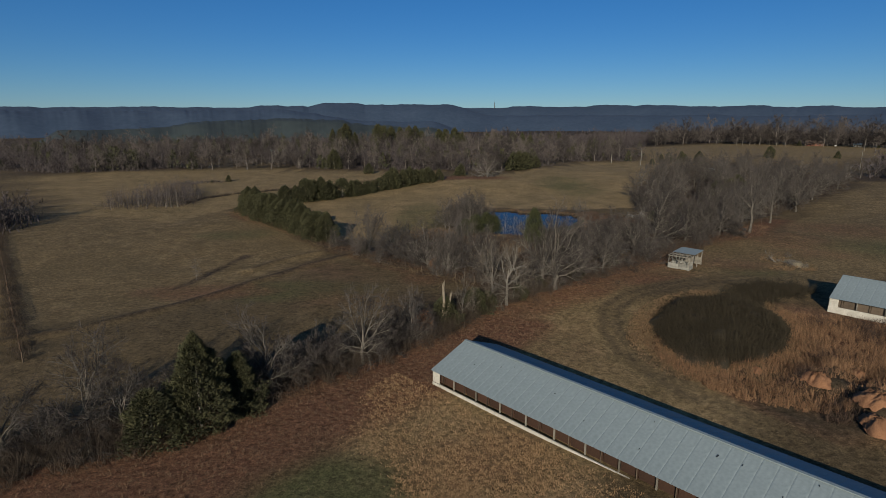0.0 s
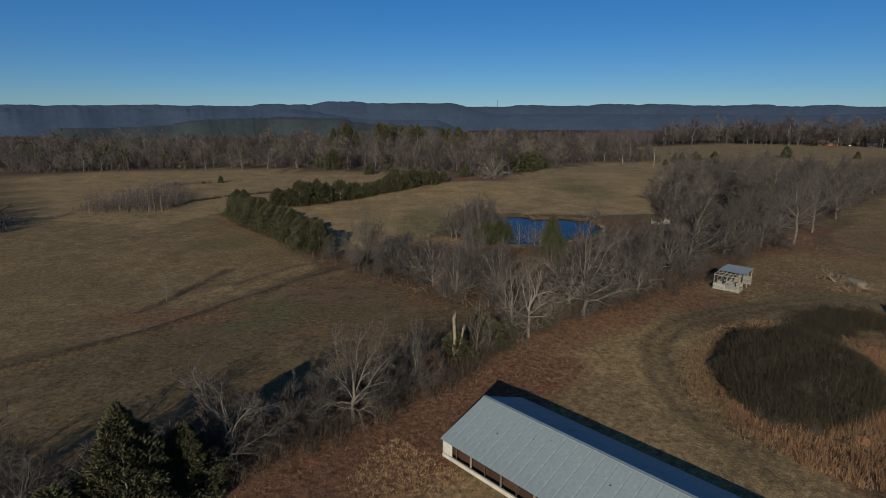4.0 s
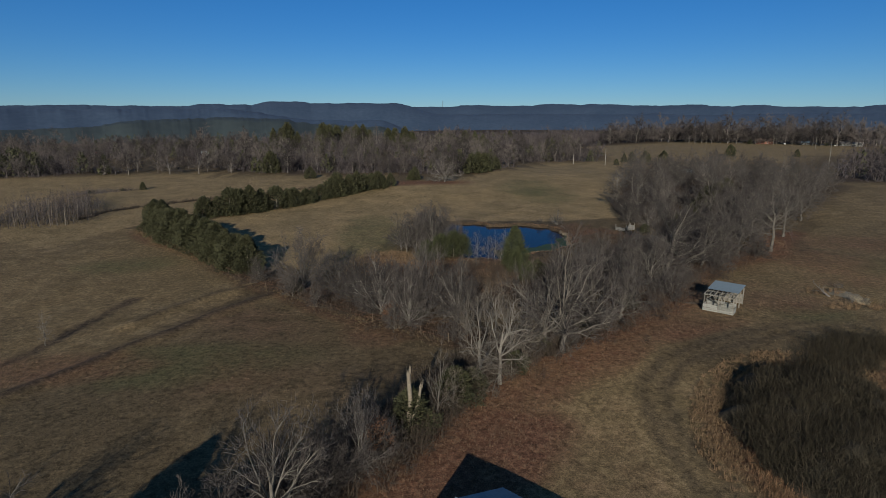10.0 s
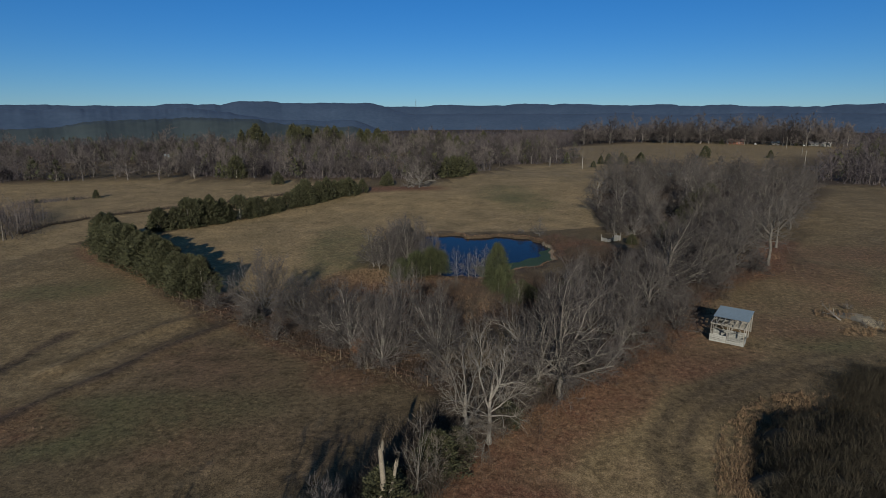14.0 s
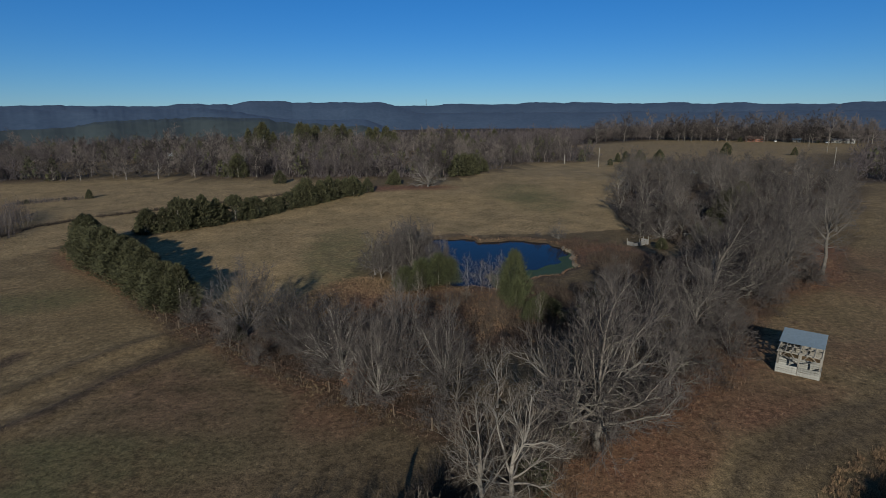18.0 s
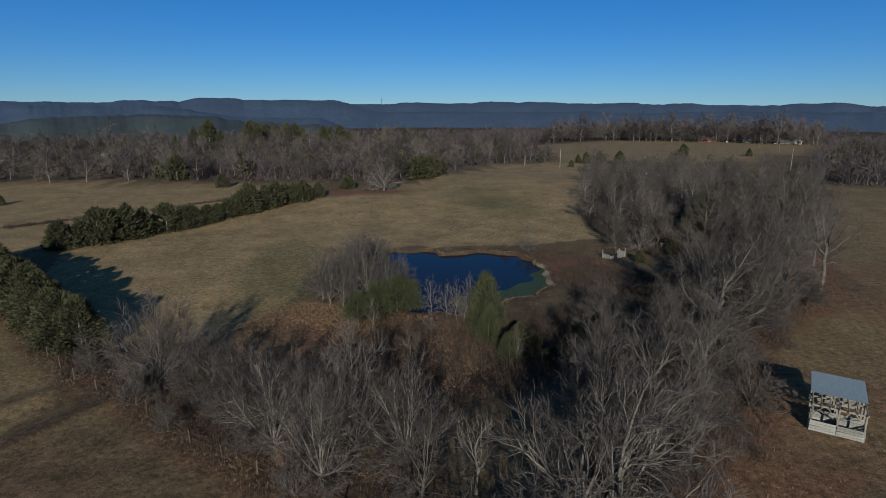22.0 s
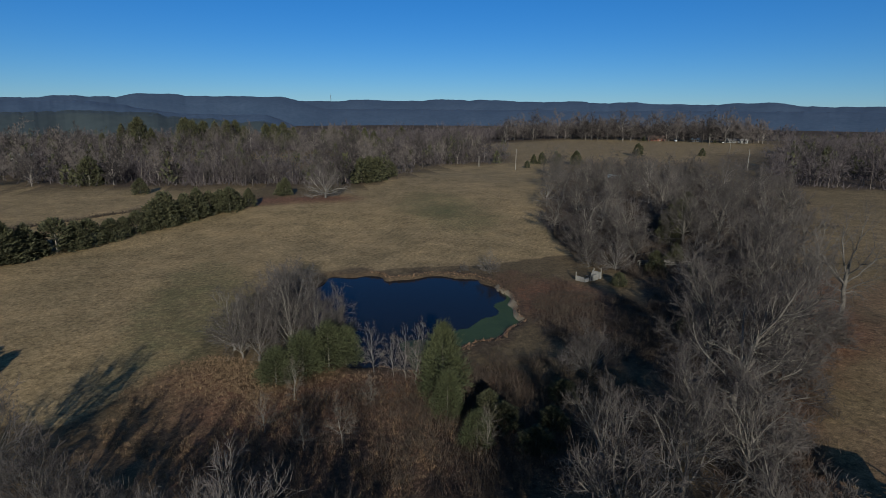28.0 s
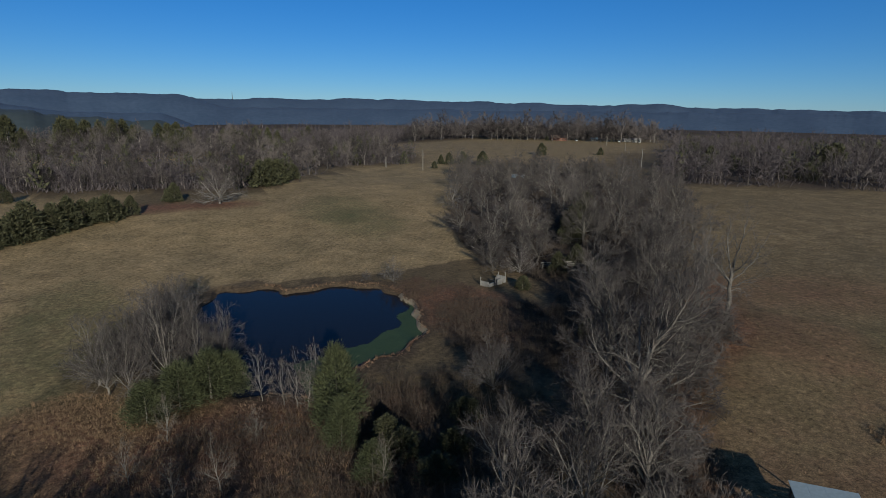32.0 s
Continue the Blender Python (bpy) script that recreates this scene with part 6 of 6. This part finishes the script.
M_FARWHITE = material("aged_white_siding", (0.13, 0.13, 0.125), (0.25, 0.25, 0.24), 0.8, 0.8)
M_BROWNROOF = material("brown_shingles", (0.075, 0.052, 0.042), (0.14, 0.10, 0.082), 2.0, 0.9, bump=0.3)
house("brick_house", 360, 498, -38, 15, 9, 2.8, 2.6, M_BRICK, M_BROWNROOF, "red brick house with brown shingle roof across the far pasture", 5)
house("white_house", 408, 449, -40, 17, 6, 2.7, 1.3, M_FARWHITE, M_SHINGLE, "long low white house at the far pasture's edge", 7)
house("white_house", 384, 474, -40, 6, 5, 2.5, 1.2, M_FARWHITE, M_ROOF, "small white outbuilding beside the far houses", 3)
house("red_roofed_barn", -330, 640, 20, 26, 11, 3.5, 2.8, M_BRICK, M_REDROOF, "far barn with a bright red metal roof", 5)
house("white_shed", -112, 352, 10, 9, 5, 2.6, 1.2, M_FARWHITE, M_ROOF, "white metal shed behind the north woods", 3)
house("grey_shed", 124, 201, -30, 4.5, 3.2, 2.0, 0.7, M_WOOD, M_ROOF, "small grey metal-roofed shed at the wood's edge", 1)
M_CARW = material("white_car_paint", (0.62, 0.62, 0.62), (0.74, 0.74, 0.74), 1, 0.3, bump=0)
M_CARB = material("dark_car_paint", (0.04, 0.045, 0.05), (0.06, 0.065, 0.075), 1, 0.3, bump=0)
far_car(396, 452, 30, M_CARW, "white car parked beside a far house")
far_car(390, 460, -20, M_CARB, "dark car parked beside a far house")
far_car(372, 486, 60, M_CARW, "white pickup parked beside a far house")
feed_bunk(65.3, 100.6, -14, 9.0)
pole("utility_pole", 207, 226, 9.5, 0.17, "wooden utility pole with a crossarm at the east wood", True)
pole("utility_pole", 292, 330, 9.5, 0.17, "wooden utility pole with a crossarm by the far pasture", True)
pole("utility_pole", 340, 405, 9.5, 0.17, "wooden utility pole with a crossarm near the houses", True)
pole("fence_corner_post", 178, 229, 4.0, 0.14, "weathered wooden post at the east wood")

for x, y, s in ((131, 283, 0.9), (134, 280, 1.1), (141, 279, 1.2), (144, 281, 0.9), (147.5, 270.5, 1.3), (214, 317, 1.4), (252, 308, 0.9), (118, 262, 0.6)):
    evergreen("cedar", CEDARS_FAR, x, y, s, "dark green cedar beyond the pasture's crest", "crest cedars", 1.1)
for x, y, s in ((52, 560, 2.9), (60, 566, 3.2), (67, 572, 2.8), (58, 575, 3.0), (198, 905, 3.4)):
    evergreen("pine", CEDARS_FAR, x, y, s, "tall dark pine standing above the far woods", "far pines", 1.3)
for x, y, s, w in ((88, 120, 1.2, 1.2), (92, 124, 1.1, 1.2), (84, 117, 1.2, 1.2), (96, 128, 1.2, 1.2), (66, 97, 0.7, 1.3), (80, 112, 0.9, 1.2), (72, 100, 0.7, 1.3), (52, 72, 0.45, 1.5), (56, 92, 0.4, 1.5), (70, 92, 0.6, 1.4), (24, 62, 0.5, 1.7)):
    evergreen("cedar", CEDARS, x, y, s, "low dark cedar in the wood's shade", "wood cedars", w)
for x, y, s, w in ((24.6, 60.4, 0.42, 2.0), (28.5, 59, 0.36, 2.2), (25.8, 56.5, 0.36, 2.2), (31.5, 63, 0.36, 2.1)):
    evergreen("cedar", CEDARS, x, y, s, "dark cedar in the hollow below the pond", "hollow cedars", w)
for x, y, s in ((60.5, 39.5, 0.55), (64, 41, 0.5), (64, 46, 0.4)):
    plant("shrub", x, y, s)


def fallen_tree(x, y, rz):
    ob = thing("fallen_tree", at(x, y, rz), "small dead tree leaning over in the grass", "dead tree")
    wood, fine = bare_tree(91, 3.4, width=0.5, limbs=6, subs=3, shoots=2, girth=0.03, twigs=2, twig_len=0.4)
    m = Matrix.Translation((0, 0, 0.1)) @ Matrix.Rotation(radians(62), 4, "Y")
    part("trunk", mesh_of("trunk", *wood, M_BARK, True), ob, m=m)
    part("crown", mesh_of("crown", *fine, M_TWIG), ob, m=m)
    return ob


fallen_tree(59.4, 42.4, 110)


def radio_mast():
    r, a = 4240, radians(5.5)
    ob = thing("radio_mast", Matrix.Translation((r * math.sin(a), r * math.cos(a), 88)), "thin radio mast on the distant ridge", "mast")
    part("mast", mesh_of("mast", *tubes([(0, 0, 0, 0, 0, 42, 2.2, 1.4)], 6), M_DARKWOOD), ob)
    part("antenna", mesh_of("antenna", *tubes([(0, 0, 42, 0, 0, 52, 0.8, 0.5)], 6), M_DARKWOOD), ob)
    return ob


radio_mast()


def wire_fence(name, pts, step, label):
    ob = thing(name, Matrix.Identity(4), label, "fence", "field fences")
    p = along(pts, int(np.sum(np.hypot(*np.diff(np.array(pts, float), axis=0).T)) / step))
    me = box_mesh("post", 0.10, 0.10, 1.3, M_DARKWOOD)
    for x, y in p:
        part("post", me, ob, m=pose(x, y, gz(x, y) - 0.1, RNG.normal(0, 3), RNG.normal(0, 3), 0))
    for h in (0.55, 1.05):
        segs = [(x0, y0, gz(x0, y0) + h, x1, y1, gz(x1, y1) + h, 0.012, 0.012) for (x0, y0), (x1, y1) in zip(p[:-1], p[1:])]
        part("wire", mesh_of("wire", *tubes(segs, 3), M_RUST), ob)
    return ob


wire_fence("field_fence", FENCE_WEST, 4.0, "old wire fence with wooden posts along the west field")
wire_fence("field_fence", [(x - 1.5, y - 1.2) for x, y in FENCE_NORTH], 4.0, "old wire fence with wooden posts along the cedar hedge")

# roof holes and patches of the long barn lie on its sunlit slope
_barn = bpy.data.objects["long_barn"]
_patch = box_mesh("dark_patch", 0.11, 0.34, 0.012, M_GLASS, 0.004)
for i in range(18):
    u, v = RNG.uniform(3, 40), RNG.uniform(0.8, 4.4)
    a = math.atan2(1.75, 4.6)
    s = RNG.choice([0.5, 0.6, 1.0, 1.6], p=[0.55, 0.3, 0.1, 0.05])
    ob = part("dark_patch", _patch, _barn, m=Matrix.Translation((u, v, 1.75 + v * math.tan(a) + 0.05)) @ Matrix.Rotation(a, 4, "X") @ Matrix.Rotation(RNG.uniform(-0.4, 0.4), 4, "Z") @ Matrix.Diagonal((s, s * 0.8, 1, 1)))

for x, y, s in ((-88, 188, 0.55), (-103, 181, 0.25), (-94, 185.5, 0.22)):
    evergreen("cedar", CEDARS_FAR, x, y, s, "small dark cedar in the far field's scrub", "field cedars", 1.2)
# pines and cedars of the north woods, seen over the pasture
for x, y, h in ((-82, 467, 20), (-100, 499, 17), (-93, 497, 17), (-74, 465, 13), (-57, 501, 21), (-51, 499, 19), (-47, 530, 20), (-38, 528, 19), (-29, 525, 20), (-23, 541, 21), (-18, 580, 19),
                (1, 575, 20), (8, 573, 20), (14, 439, 16), (24, 529, 15), (73, 516, 15), (88, 554, 16), (96, 552, 13), (131, 619, 12), (142, 617, 11), (152, 615, 11), (-158, 626, 15), (-131, 570, 14)):
    evergreen("pine", CEDARS_FAR, x, y, h / 5.0, "dark green pine in the north woods", "far pines", RNG.uniform(0.75, 1.0))
for x, y, h in ((-52, 236, 9), (-51, 240, 6), (-53, 251, 5), (10, 186, 4.6), (8.6, 187, 3.3), (-31, 207, 4.5), (35, 211, 7.6), (38, 213, 8), (41, 217, 7.5), (44, 223, 7), (48, 228, 5.2),
                (241, 217, 10), (231, 172, 5.3), (235, 166, 6.6), (263, 204, 7.7), (265, 178, 12), (269, 177, 13)):
    evergreen("cedar", CEDARS_FAR, x, y, h / 5.0, "dark green cedar at the woods' edge", "woods' edge cedars", RNG.uniform(1.1, 1.4))


def spaced(poly, n, gap, seed):
    """Up to n places in a polygon, none nearer to another than gap."""
    rng = np.random.default_rng(seed)
    p = rng.uniform(np.min(poly, axis=0), np.max(poly, axis=0), (n * 14, 2))
    p = p[within(p[:, 0], p[:, 1], poly) & ~cleared(p[:, 0], p[:, 1])]
    keep = []
    for q in p:
        if len(keep) < n and all(np.hypot(*(q - k)) > gap for k in keep):
            keep.append(q)
    return keep


for x, y in spaced([(-190, 228), (-137, 246), (-47, 233), (0, 214), (30, 204), (60, 248), (78, 286), (100, 294), (120, 286), (126, 316), (95, 330), (60, 316), (30, 260), (0, 250), (-47, 270), (-137, 285), (-195, 262)], 105, 7, 71):
    plant("far_tree", x, y, RNG.uniform(0.65, 1.15))
for x, y in spaced([(240, 590), (266, 562), (292, 560), (300, 512), (330, 505), (362, 470), (398, 425), (440, 440), (420, 520), (330, 600), (250, 640)], 95, 7.5, 72):
    plant("far_tree", x, y, RNG.uniform(1.5, 2.4))
for x, y in spaced([(220, 219), (226, 200), (228, 180), (226, 160), (235, 138), (330, 120), (350, 200), (280, 275), (262, 262)], 60, 9.0, 73):
    plant("far_tree", x, y, RNG.uniform(0.7, 1.2))
for x, y in spaced([(-300, 290), (-150, 290), (0, 262), (50, 300), (130, 330), (140, 450), (-60, 470), (-300, 420)], 110, 12.0, 74):
    plant("far_tree", x, y, RNG.uniform(0.8, 1.5))
for x, y, s in ((350, 507, 1.2), (369, 493, 1.1), (352, 498, 0.5), (377, 482, 1.0), (392, 468, 1.1), (420, 446, 1.2), (408, 462, 1.3), (366, 505, 1.4), (385, 487, 1.4)):
    plant("far_tree", x, y, s)
for x, y, s in ((344, 496, 0.9), (390, 456, 0.5)):
    evergreen("cedar", CEDARS_FAR, x, y, s, "dark green yard cedar beside the far houses", "yard cedars", 1.3)
